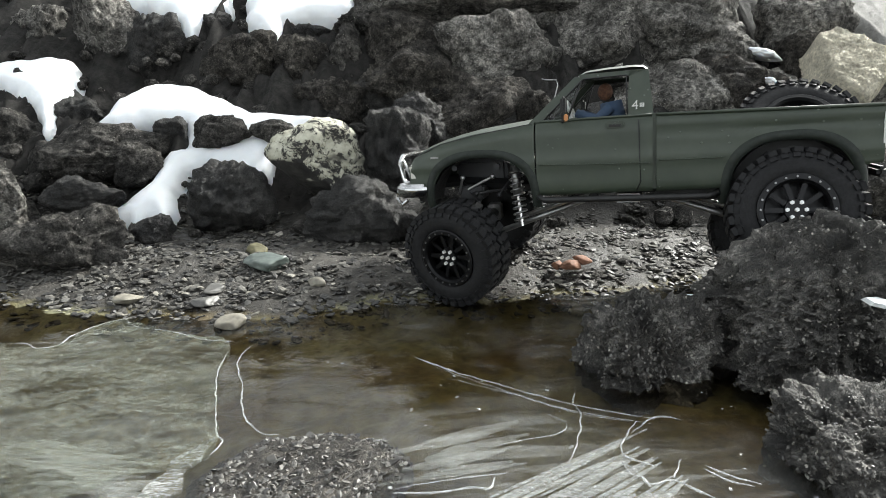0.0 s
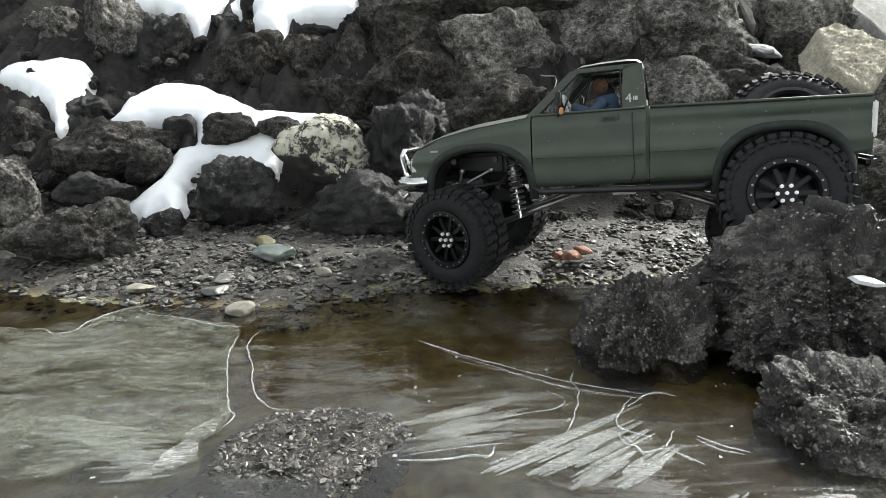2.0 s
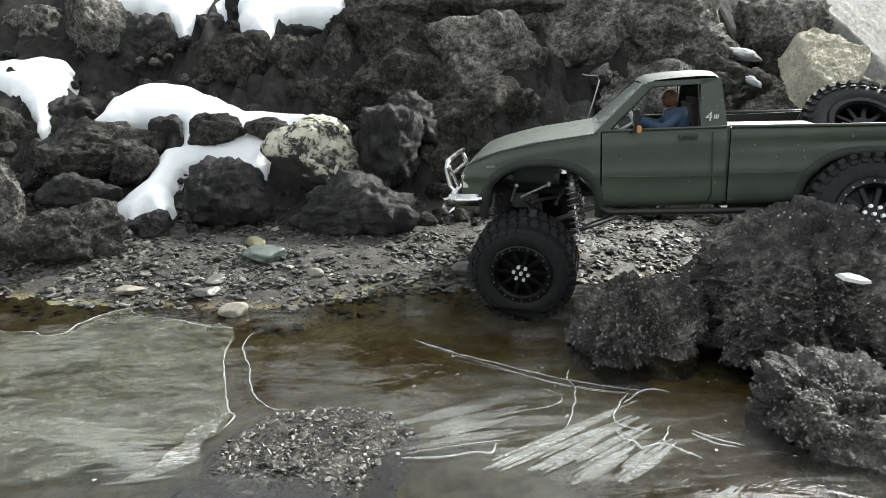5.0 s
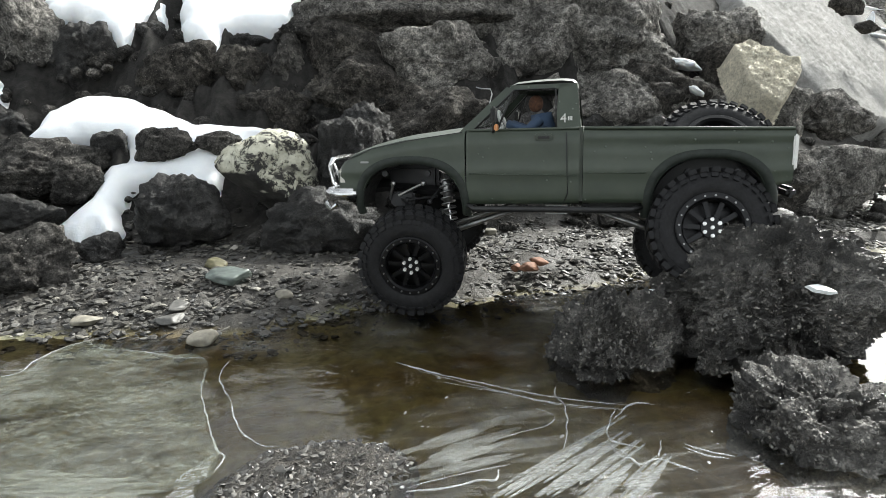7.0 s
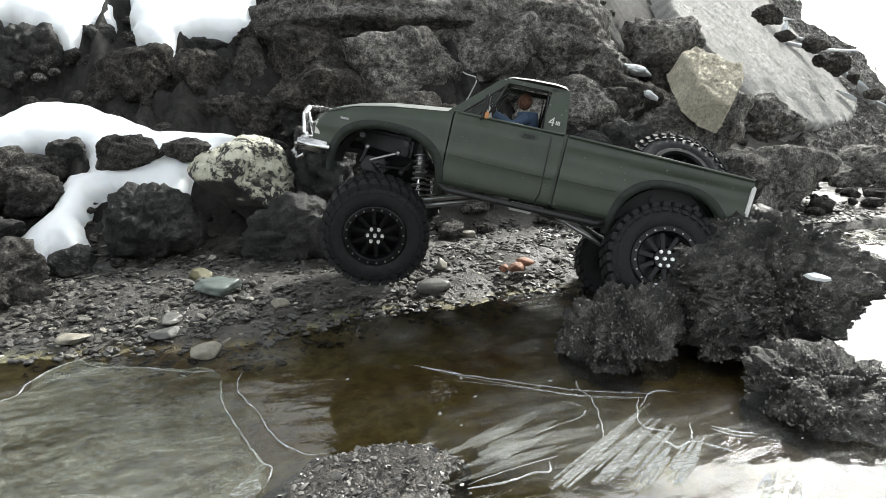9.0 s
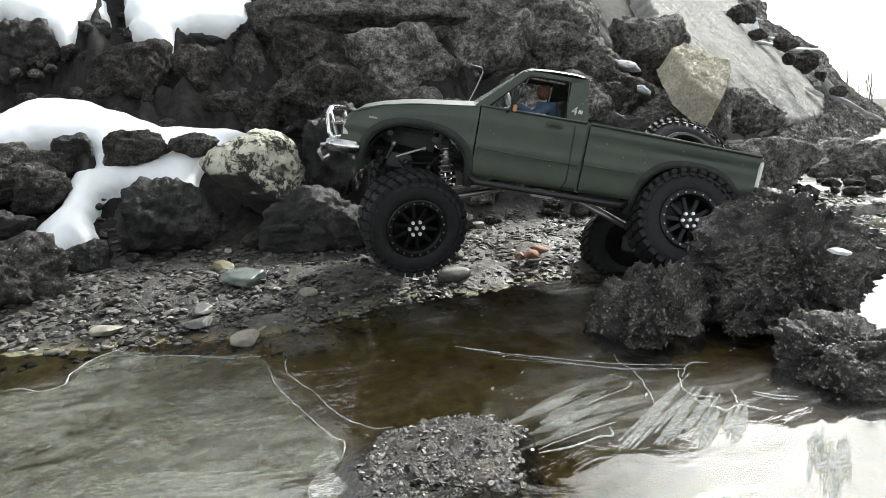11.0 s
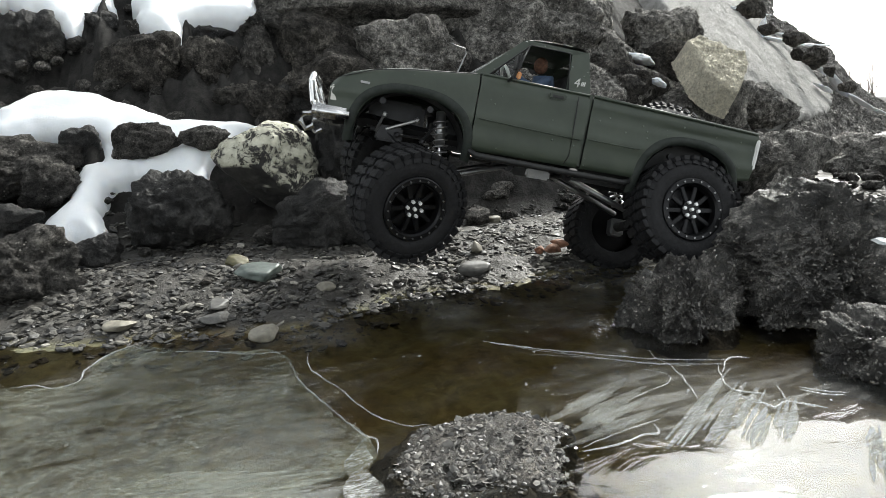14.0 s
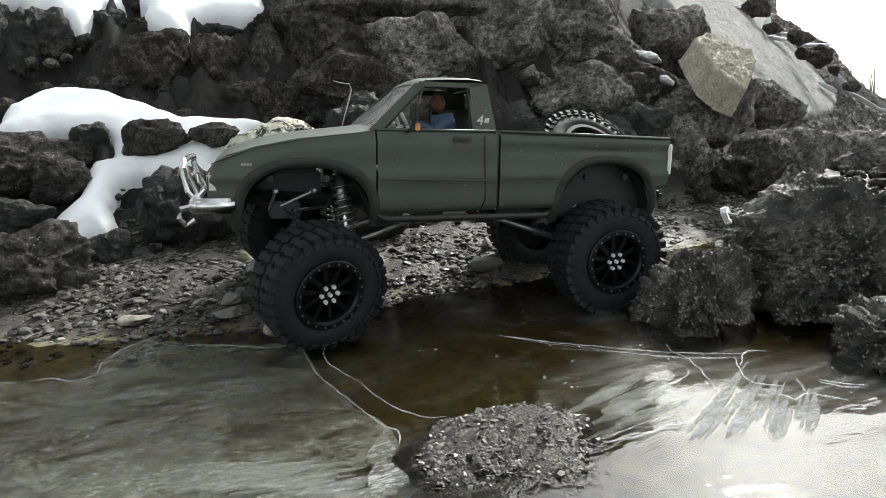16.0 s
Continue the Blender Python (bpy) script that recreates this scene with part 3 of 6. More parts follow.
# ---- boulders and snow of the bank ----
def snow_streak(a, b, r, seed, label="thin streak of old snow on the hill"):
    a, b = np.array(a), np.array(b)
    d, faces = ICO[4]
    v = d * np.array((np.linalg.norm(b - a) / 2 + r, r * 1.8, r * 0.6)) * (1 + 0.25 * fbm(d * 2 + seed, 3, seed))[:, None]
    ob = mesh_object("snow_streak", v, faces, M_SNOW)
    ob.location = tuple((a + b) / 2)
    ob.rotation_euler = (0, -math.atan2(b[2] - a[2], b[0] - a[0]), 0)
    return tagged(ob, label, "snow", "snow streaks")


rock(0.175, 1.576, 0.309, 0.245, 0.158, 0.168, -7, -15, 22, M_ROCK_BROWN)
rock(0.372, 1.564, 0.303, 0.296, 0.182, 0.189, -12, -12, 23, M_ROCK_PALE_HAZE)
rock(0.296, 1.713, 0.407, 0.601, 0.285, 0.157, 39, -13, 24, M_ROCK_PALE_HAZE)
rock(0.041, 1.464, 0.225, 0.139, 0.098, 0.104, 17, 3, 25, M_ROCK_BROWN)
rock(0.582, 1.657, 0.389, 0.387, 0.229, 0.223, -23, 1, 26, M_ROCK_PALE_HAZE)
rock(0.729, 1.625, 0.375, 0.317, 0.241, 0.257, 33, 12, 27, M_ROCK_PALE_HAZE)
rock(0.314, 1.406, 0.175, 0.224, 0.166, 0.177, -17, 3, 29, M_ROCK_BROWN)
rock(0.185, 1.501, 0.251, 0.250, 0.155, 0.163, -18, -12, 30, M_ROCK_BROWN)
rock(0.384, 1.370, 0.205, 0.083, 0.076, 0.073, 22, -4, 31, M_ROCK_BROWN)
rock(0.250, 1.358, 0.115, 0.183, 0.129, 0.137, 30, -8, 33, M_ROCK)
rock(0.181, 1.356, 0.171, 0.148, 0.118, 0.125, 31, -6, 34, M_ROCK_BLACK)
rock(0.496, 1.378, 0.066, 0.161, 0.131, 0.127, 15, 6, 35, M_ROCK_BLACK)
rock(0.654, 1.448, 0.143, 0.246, 0.206, 0.219, 39, -11, 36, M_ROCK_BLACK)
rock(0.712, 1.444, 0.227, 0.301, 0.175, 0.164, 19, -4, 37, M_ROCK_PALE_HAZE)
rock(0.744, 1.427, 0.129, 0.277, 0.195, 0.208, 14, -8, 41, M_ROCK_BLACK)
rock(0.749, 1.567, 0.338, 0.266, 0.165, 0.173, -31, 14, 48, M_ROCK_PALE_HAZE)
rock(0.591, 1.603, 0.352, 0.311, 0.188, 0.189, 13, -11, 49, M_ROCK_PALE_HAZE)
rock(0.778, 1.433, 0.237, 0.220, 0.133, 0.134, 22, 3, 50, M_ROCK_BROWN)
rock(0.804, 1.114, 0.102, 0.134, 0.104, 0.101, 19, -12, 51, M_ROCK)
rock(0.476, 1.421, 0.065, 0.179, 0.151, 0.145, -40, -5, 61, M_ROCK_BLACK)
rock(0.644, 1.476, 0.089, 0.258, 0.194, 0.206, -33, -9, 62, M_ROCK_BLACK)
rock(0.688, 1.522, 0.217, 0.262, 0.158, 0.157, 39, -7, 63, M_ROCK_PALE_HAZE)
rock(0.508, 1.744, 0.366, 0.284, 0.174, 0.179, 19, 5, 64, M_ROCK_PALE_HAZE)
rock(0.315, 1.743, 0.366, 0.282, 0.167, 0.163, 12, -15, 65, M_ROCK_BROWN)
rock(0.151, 1.770, 0.381, 0.240, 0.147, 0.150, 6, -5, 66, M_ROCK_BROWN)
rock(0.654, 1.647, 0.331, 0.281, 0.194, 0.207, -5, -14, 68, M_ROCK_PALE_HAZE)
rock(0.428, 1.673, 0.322, 0.250, 0.166, 0.176, -37, 7, 69, M_ROCK_BROWN)
rock(0.748, 1.468, 0.220, 0.242, 0.132, 0.108, 34, 5, 70, M_ROCK_BROWN)
rock(0.100, 1.633, 0.368, 0.145, 0.099, 0.105, 12, 13, 78, M_ROCK)
rock(0.338, 1.380, 0.148, 0.215, 0.146, 0.155, 24, -10, 80, M_ROCK_BLACK)
rock(0.466, 1.421, 0.141, 0.192, 0.157, 0.167, -8, 10, 81, M_ROCK_BLACK)
rock(0.814, 1.417, 0.145, 0.185, 0.127, 0.136, -38, 4, 87, M_ROCK)
rock(0.763, 1.517, 0.271, 0.182, 0.122, 0.130, -18, 13, 88, M_ROCK_BROWN)
rock(-0.581, 1.678, 0.354, 0.171, 0.131, 0.143, 0, 8, 101, M_ROCK_PALE_HAZE)
rock(-0.436, 1.656, 0.334, 0.133, 0.144, 0.234, 0, 12, 102, M_ROCK_PALE_HAZE)
rock(-0.338, 1.615, 0.326, 0.131, 0.120, 0.159, 20, 0, 103, M_ROCK_BLACK)
rock(-0.216, 1.648, 0.376, 0.075, 0.051, 0.056, 0, -20, 104, M_ROCK_BLACK)
rock(-0.166, 1.575, 0.278, 0.200, 0.153, 0.167, 15, 10, 105, M_ROCK_BROWN)
rock(-0.022, 1.557, 0.274, 0.109, 0.100, 0.139, 0, -6, 106, M_ROCK_BROWN)
rock(-0.037, 1.638, 0.358, 0.114, 0.052, 0.056, 0, -12, 107, M_ROCK_BLACK)
rock(0.064, 1.584, 0.286, 0.106, 0.098, 0.177, 30, 0, 108, M_ROCK)
rock(0.184, 1.630, 0.325, 0.183, 0.132, 0.144, 0, -10, 109, M_ROCK_BROWN)
rock(0.197, 1.789, 0.442, 0.247, 0.134, 0.146, 0, 0, 110, M_ROCK)
rock(0.147, 1.489, 0.210, 0.292, 0.097, 0.106, 10, 0, 111, M_ROCK_BLACK)
rock(-0.418, 1.469, 0.195, 0.119, 0.090, 0.098, 0, -25, 112, M_ROCK_BLACK)
rock(-0.515, 1.412, 0.146, 0.119, 0.109, 0.132, 0, 0, 113, M_ROCK)
rock(-0.344, 1.326, 0.132, 0.239, 0.104, 0.113, -12, 6, 114, M_ROCK)
rock(-0.323, 1.237, 0.079, 0.126, 0.069, 0.075, 0, -6, 115, M_ROCK_BLACK)
rock(-0.258, 1.309, 0.115, 0.085, 0.078, 0.088, 30, 0, 116, M_ROCK)
rock(-0.140, 1.338, 0.173, 0.103, 0.054, 0.059, 0, -10, 117, M_ROCK)
rock(-0.224, 1.362, 0.166, 0.063, 0.058, 0.064, 0, 0, 118, M_ROCK_BLACK)
rock(-0.052, 1.337, 0.175, 0.079, 0.036, 0.039, 0, 0, 119, M_ROCK)
rock(-0.275, 1.085, 0.037, 0.192, 0.101, 0.110, 0, 6, 120, M_ROCK, label="low grey mossy boulder at the waterline")
rock(-0.098, 1.217, 0.072, 0.139, 0.110, 0.120, 15, 10, 121, M_ROCK_BLACK, label="rounded black boulder below the snow")
rock(0.032, 1.251, 0.128, 0.155, 0.126, 0.137, -10, 38, 122, M_LICHEN, label="boulder crusted with pale yellow lichen", facets=9, rough=0.05)
rock(0.102, 1.162, 0.045, 0.175, 0.127, 0.139, 25, -8, 123, M_ROCK_BLACK, label="big black boulder standing on the gravel")
rock(0.153, 1.266, 0.142, 0.111, 0.102, 0.137, 10, 0, 124, M_ROCK_BLACK)
rock(-0.187, 1.151, 0.040, 0.057, 0.045, 0.050, 0, 0, 125, M_ROCK_BLACK)
rock(-0.380, 1.135, 0.096, 0.065, 0.059, 0.100, 0, 0, 126, M_ROCK_PALE_HAZE)
rock(-0.674, 1.501, 0.210, 0.160, 0.147, 0.213, 0, 0, 127, M_ROCK)
rock(-0.485, 1.176, 0.077, 0.114, 0.104, 0.153, 0, 0, 128, M_ROCK_BROWN)
rock(0.753, 1.652, 0.365, 0.353, 0.209, 0.228, 20, 8, 131, M_ROCK_PALE_HAZE)
rock(0.730, 1.453, 0.217, 0.276, 0.132, 0.144, 0, -12, 132, M_ROCK_PALE_HAZE)
rock(0.997, 1.596, 0.358, 0.230, 0.144, 0.157, 30, 10, 133, M_ROCK_PALE_HAZE)
rock(0.981, 1.528, 0.301, 0.143, 0.105, 0.115, 0, 0, 134, M_ROCK_BROWN)
rock(0.949, 1.388, 0.182, 0.314, 0.138, 0.150, 0, 14, 135, M_ROCK_PALE_HAZE)
rock(1.286, 1.531, 0.182, 0.166, 0.122, 0.133, 0, 10, 136, M_ROCK_PALE_HAZE)
rock(0.980, 1.249, 0.072, 0.412, 0.149, 0.163, 12, -4, 137, M_ROCK_PALE_HAZE)
rock(0.792, 1.287, 0.090, 0.146, 0.134, 0.187, 0, 0, 138, M_ROCK_PALE_HAZE)
rock(0.750, 1.346, 0.137, 0.137, 0.113, 0.123, 0, 0, 139, M_ROCK_BLACK)
rock(0.654, 1.326, 0.115, 0.116, 0.106, 0.130, 0, 0, 140, M_ROCK_BLACK)
rock(1.511, 1.413, 0.002, 0.352, 0.213, 0.233, 0, 0, 141, M_ROCK_PALE_HAZE)
rock(0.877, 1.450, 0.237, 0.152, 0.078, 0.085, 0, 0, 142, M_ROCK_PALE_HAZE)
rock(1.793, 2.096, 0.525, 0.126, 0.065, 0.071, 0, 0, 150, M_ROCK_BROWN, label="dark flat stone on the skyline of the hill")
rock(1.917, 2.140, 0.465, 0.114, 0.039, 0.042, 0, 0, 151, M_ROCK_BROWN, label="dark flat stone on the skyline of the hill")
rock(2.120, 2.194, 0.441, 0.167, 0.057, 0.062, 0, 0, 152, M_ROCK_BROWN, label="dark flat stone on the skyline of the hill")
rock(2.318, 2.251, 0.375, 0.115, 0.085, 0.093, 0, 0, 153, M_ROCK_BROWN, label="dark flat stone on the skyline of the hill")
rock(2.457, 2.291, 0.320, 0.061, 0.046, 0.050, 0, 0, 154, M_ROCK_BROWN, label="dark flat stone on the skyline of the hill")
rock(2.322, 2.342, 0.395, 0.111, 0.049, 0.054, 0, 0, 155, M_ROCK_BROWN, label="dark flat stone on the skyline of the hill")
rock(2.695, 2.392, 0.257, 0.124, 0.047, 0.051, 0, 0, 156, M_ROCK_BROWN, label="dark flat stone on the skyline of the hill")

snow_patch(-0.190, 1.346, [(-0.188, 0.053), (-0.165, 0.106), (-0.155, 0.144), (-0.116, 0.178), (-0.068, 0.184), (-0.024, 0.172), (0.034, 0.133), (0.089, 0.104), (0.161, 0.092), (0.227, 0.086), (0.204, 0.060), (0.163, 0.021), (0.134, -0.020), (0.123, -0.063), (0.118, -0.091), (0.093, -0.088), (0.070, -0.039), (0.039, -0.032), (0.004, -0.042), (-0.005, -0.082), (0.000, -0.130), (-0.005, -0.161), (-0.037, -0.149), (-0.051, -0.180), (-0.069, -0.154), (-0.104, -0.132), (-0.072, -0.099), (-0.052, -0.065), (-0.045, -0.017), (-0.036, 0.006), (-0.012, 0.014), (-0.021, 0.057), (-0.087, 0.069), (-0.147, 0.061)], 0.03, 40, "long branching snow patch between the boulders")
snow_patch(-0.505, 1.484, [(-0.114, 0.046), (-0.090, 0.063), (-0.056, 0.084), (0.003, 0.095), (0.041, 0.087), (0.063, 0.045), (0.077, -0.014), (0.061, -0.046), (0.070, -0.107), (0.061, -0.138), (0.023, -0.076), (-0.007, -0.037), (-0.031, -0.013), (-0.101, 0.012)], 0.03, 43, "small melting snow patch between boulders")
snow_patch(-0.315, 1.682, [(-0.108, -0.059), (-0.108, 0.003), (-0.126, 0.190), (0.102, 0.193), (0.122, 0.004), (0.094, -0.017), (0.071, -0.079), (0.065, -0.103), (0.034, -0.079), (0.000, -0.038), (-0.056, 0.003), (-0.091, -0.018)], 0.035, 41, "snow on top of the boulders")
snow_patch(-0.050, 1.675, [(-0.136, 0.201), (0.137, 0.205), (0.120, -0.025), (0.067, -0.034), (0.020, -0.030), (-0.019, -0.050), (-0.032, -0.114), (-0.056, -0.102), (-0.100, -0.051)], 0.035, 42, "rounded snow drift on a boulder")
tagged(patch("rock_slab", (0.952, 1.346, 0.287), (0.0, -0.62, 0.78), [(-0.041, 0.071), (-0.002, 0.086), (0.022, 0.073), (0.043, 0.055), (0.050, 0.027), (0.082, 0.021), (0.063, -0.021), (0.003, -0.077), (-0.034, -0.115), (-0.059, -0.091), (-0.070, -0.046), (-0.057, 0.017)], 0.012, 0.006, M_SLAB, 61, 0.003, 0.003, 60, 0.003, 0.05), "flat tan triangular rock face", "rock", "boulders of the bank")
tagged(patch("rock_slope", (2.238, 2.461, 0.419), (0.2325, -0.424, 0.4525), [(-0.687, 0.377), (1.768, 0.926), (0.580, 0.391), (0.504, 0.227), (0.516, 0.104), (0.530, -0.041), (0.459, -0.185), (0.353, -0.320), (-0.050, -0.402), (-0.383, -0.406), (-0.723, -0.384), (-0.932, -0.273), (-0.936, -0.075), (-0.999, 0.060)], 0.03, 0.02, M_CONCRETE, 62, 0.008, 0.0022, 34, 0.007, 0.05), "smooth grey gritty rock slope", "rock")
tagged(patch("rubble_hillside", (3.053, 2.861, 0.356), (0.2325, -0.424, 0.4525), [(0.559, 0.949), (0.704, 0.811), (0.738, 0.650), (0.266, 0.441), (0.516, 0.381), (1.043, 0.329), (1.092, 0.177), (0.729, 0.001), (0.843, -0.138), (1.300, -0.296), (2.274, -0.640), (-0.625, -0.913), (-1.746, -0.674), (-1.710, -0.514), (-1.659, -0.402), (-1.516, -0.318), (-1.352, -0.222), (-0.822, 0.066), (-0.634, 0.312)], 0.02, 0.05, M_HILL, 63, 0.012, 0.014, 16, 0.010, 0.08, False), "dark stony hillside with loose gravel", "hillside")
snow_streak((2.175, 2.560, 0.619), (2.401, 2.659, 0.595), 0.011, 1)
snow_streak((2.300, 2.548, 0.544), (2.294, 2.491, 0.493), 0.011, 2)
snow_streak((2.283, 2.480, 0.489), (2.491, 2.562, 0.459), 0.011, 3)
snow_streak((2.491, 2.636, 0.528), (2.691, 2.719, 0.503), 0.011, 4)
snow_streak((2.735, 2.723, 0.484), (3.036, 2.887, 0.483), 0.011, 5)
snow_streak((2.694, 2.613, 0.402), (2.807, 2.598, 0.330), 0.011, 6)
snow_streak((2.816, 2.585, 0.313), (2.903, 2.542, 0.229), 0.015, 7)
snow_streak((2.934, 2.567, 0.235), (3.136, 2.599, 0.161), 0.011, 8)
snow_streak((3.128, 2.613, 0.179), (3.384, 2.675, 0.106), 0.011, 9)
snow_streak((2.462, 2.343, 0.268), (2.542, 2.353, 0.237), 0.011, 10)
snow_streak((0.858, 1.500, 0.311), (0.889, 1.500, 0.301), 0.016, 20, "small leftover lump of snow on a boulder")
snow_streak((0.812, 1.360, 0.253), (0.824, 1.360, 0.244), 0.008, 21, "small leftover lump of snow on a boulder")


# ---- earth clods, mound, pebbles ----
def crust(p, seed, count, rise, slope):
    """Angular lumps: every point belongs to its nearest seed, each with its own height and tilt."""
    rng = np.random.RandomState(seed + 500)
    s = p[rng.randint(0, len(p), count)]
    near = np.empty(len(p), int)
    for i in range(0, len(p), 4000):
        q = p[i:i + 4000]
        near[i:i + 4000] = ((s ** 2).sum(axis=1)[None, :] - 2 * q @ s.T).argmin(axis=1)
    off = rng.uniform(-1, 1, count) * rise
    tilt = rng.normal(size=(count, 3)) * slope
    return off[near] + ((p - s[near]) * tilt[near]).sum(axis=1)


def clod(x, y, z, w, d, h, seed, material, label, name="earth_clod", level=6, crumbs=1500, crumb=(0.0012, 0.005), sharp=1.0, lump=1.0, crest=None, flat=0.8):
    """A crumbly lump of earth, with loose crumbs stuck to its skin."""
    rng = np.random.RandomState(seed)
    v, faces = boulder_shape(seed, level, 10, 0.1, 0.0, 0.0, 30)
    v = v / ((np.abs(v / np.linalg.norm(v, axis=1)[:, None]) ** 3.2).sum(axis=1) ** (1 / 3.2))[:, None]
    v = v / np.abs(v).max(axis=0) * np.array((w / 2, d / 2, h / 2))
    n = v / np.linalg.norm(v, axis=1)[:, None]
    p = v + np.array((x, y, z))
    push = lump * (0.012 * fbm(p * 15, 3, seed) + 0.004 * fbm(p * 34, 4, seed + 4, 0.6, True)) + sharp * (0.0030 * fbm(p * 110, 4, seed + 8, 0.72, True) + 0.0016 * fbm(p * 330, 2, seed + 2))
    push = push + crust(p, seed, 60, 0.005 * sharp, 0.16 * sharp) + crust(p, seed + 1, 900, 0.0016 * sharp, 0.2 * sharp) + crust(p, seed + 2, 4000, 0.0008 * sharp, 0.2 * sharp)
    push = push - 0.010 * sharp * np.exp(-(fbm(p * 17, 3, seed + 21) / 0.10) ** 2) - 0.004 * sharp * np.exp(-(fbm(p * 55, 2, seed + 22) / 0.12) ** 2)
    v = v + n * push[:, None]
    if crest:
        top = np.interp(v[:, 0] + x, [c[0] for c in crest], [c[1] for c in crest]) - z
        v[:, 2] = np.where(v[:, 2] > 0, v[:, 2] * np.clip(top / (h / 2), 0.2, 1.5), v[:, 2])
    ob = mesh_object(name, v, faces, material, smooth=False)
    ob.location = (x, y, z)
    tagged(ob, label, "earth clod", "earth clods by the water")
    base, bf = ICO[1]
    bf = np.array(bf)
    pick = [i for i in rng.randint(0, len(v), crumbs * 3) if v[i, 2] + z > -0.002][:crumbs]
    vs, fs = [], []
    for k, i in enumerate(pick):
        r = crumb[0] + (crumb[1] - crumb[0]) * rng.rand() ** 3
        turn = np.array(Euler(rng.uniform(0, 6, 3) if flat > 0.5 else (*rng.uniform(-0.7, 0.7, 2), rng.uniform(0, 6))).to_matrix())
        vs.append((base * r * rng.uniform(0.6, 1.5, 3) * np.array((1, 1, flat)) * rng.uniform(0.45, 1.25, (12, 1))) @ turn.T + v[i] + n[i] * r * 0.1)
        fs.append(bf + 12 * k)
    grit = mesh_object("grit", np.concatenate(vs), np.concatenate(fs), M_CRUMB, smooth=False)
    grit.parent = ob
    tagged(grit, "loose dark crumbs and grit", kind="stuff")
    return ob


def crumb_mat():
    m, nt, b = blank("dark_earth_crumbs")
    v = coords(nt, False)
    geo = nt.nodes.new("ShaderNodeNewGeometry")
    tone = ramp(nt, geo.outputs["Random Per Island"], ((0.0, (0.03, 0.028, 0.026)), (0.5, (0.08, 0.076, 0.07)), (0.85, (0.14, 0.133, 0.122)), (0.985, (0.2, 0.19, 0.172)), (1.0, (0.34, 0.32, 0.28))))
    nt.links.new(mix(nt, 1.0, tone, ramp(nt, noise_tex(nt, v, 300, 4), ((0.3, grey(0.6)), (0.7, grey(1.3)))), "MULTIPLY"), b.inputs["Base Color"])
    nt.links.new(ramp(nt, geo.outputs["Random Per Island"], ((0.3, grey(0.35)), (0.7, grey(0.8)))), b.inputs["Roughness"])
    return m


M_CRUMB = crumb_mat()
clod(0.522, 0.752, 0.042, 0.225, 0.165, 0.15, 3, M_CLOD, "large clod of dark frozen earth with ragged crust", crumbs=3600, crumb=(0.0005, 0.0021), sharp=0.85, crest=[(0.38, 0.064), (0.43, 0.08), (0.47, 0.098), (0.51, 0.118), (0.57, 0.116), (0.64, 0.085)])
clod(0.372, 0.76, 0.002, 0.112, 0.12, 0.125, 17, M_CLOD, "low dark earth clod at the foot of the large one", crumbs=2200, crumb=(0.0005, 0.0021), sharp=0.85, crest=[(0.30, 0.045), (0.33, 0.062), (0.36, 0.069), (0.42, 0.074)])
clod(0.458, 0.612, 0.0, 0.125, 0.12, 0.095, 8, M_CLOD, "smaller granular clod of dark frozen earth", crumbs=2600, crumb=(0.0004, 0.0017), sharp=0.62)
clod(0.095, 0.606, -0.013, 0.155, 0.13, 0.038, 21, M_MOUND, "low gravelly mud mound breaking through the ice", name="mud_mound", crumbs=3200, crumb=(0.0007, 0.0032), lump=0.35, sharp=0.3, flat=0.3)


def pebble(x, y, z, w, d, h, turn, seed, material, label, category="pebble"):
    v, faces = boulder_shape(seed, 4, 12, 0.05, 0.0, 0.008)
    ob = mesh_object("pebble", v * np.array((w / 2, d / 2, h / 2)), faces, material)
    ob.location = (x, y, z)
    ob.rotation_euler = (0.1, 0.05, radians(turn))
    return tagged(ob, label, category, "larger pebbles on the shore")


pebble(0.001, 1.02, 0.030, 0.055, 0.03, 0.02, 15, 1, M_GREENSTONE, "flat grey-green wet pebble on gravel")
pebble(-0.008, 0.88, 0.004, 0.026, 0.02, 0.018, 40, 2, M_PALESTONE, "pale rounded pebble at the waterline")
pebble(0.066, 0.971, 0.016, 0.022, 0.015, 0.012, 10, 3, M_PALESTONE, "small pale pebble on gravel")
pebble(0.337, 1.18, 0.033, 0.032, 0.022, 0.018, 20, 4, M_PALESTONE, "tan rounded pebble on the upper gravel")
pebble(0.362, 1.178, 0.034, 0.026, 0.02, 0.018, -30, 5, M_PALESTONE, "tan rounded pebble on the upper gravel")
pebble(0.282, 1.049, 0.026, 0.024, 0.016, 0.013, 60, 6, M_PALESTONE, "small tan pebble on gravel")
pebble(0.253, 0.985, 0.014, 0.040, 0.024, 0.015, -15, 7, M_GREYSTONE, "flat grey slate pebble near the water")
pebble(-0.024, 1.07, 0.033, 0.03, 0.02, 0.017, 5, 8, M_YELLOWSTONE, "yellowish green mossy pebble")
pebble(-0.05, 0.935, 0.010, 0.03, 0.022, 0.01, 30, 9, M_GREYSTONE, "flat grey slate pebble near the water")
pebble(-0.048, 0.965, 0.016, 0.034, 0.022, 0.008, 70, 10, M_GREYSTONE, "flat grey slate pebble on gravel")
pebble(-0.14, 0.95, 0.010, 0.03, 0.024, 0.010, 70, 11, M_PALESTONE, "flat pale pebble at the waterline")
pebble(0.374, 1.005, 0.022, 0.034, 0.018, 0.012, 25, 12, M_SHARD, "broken orange brick shard on gravel", "brick shard")
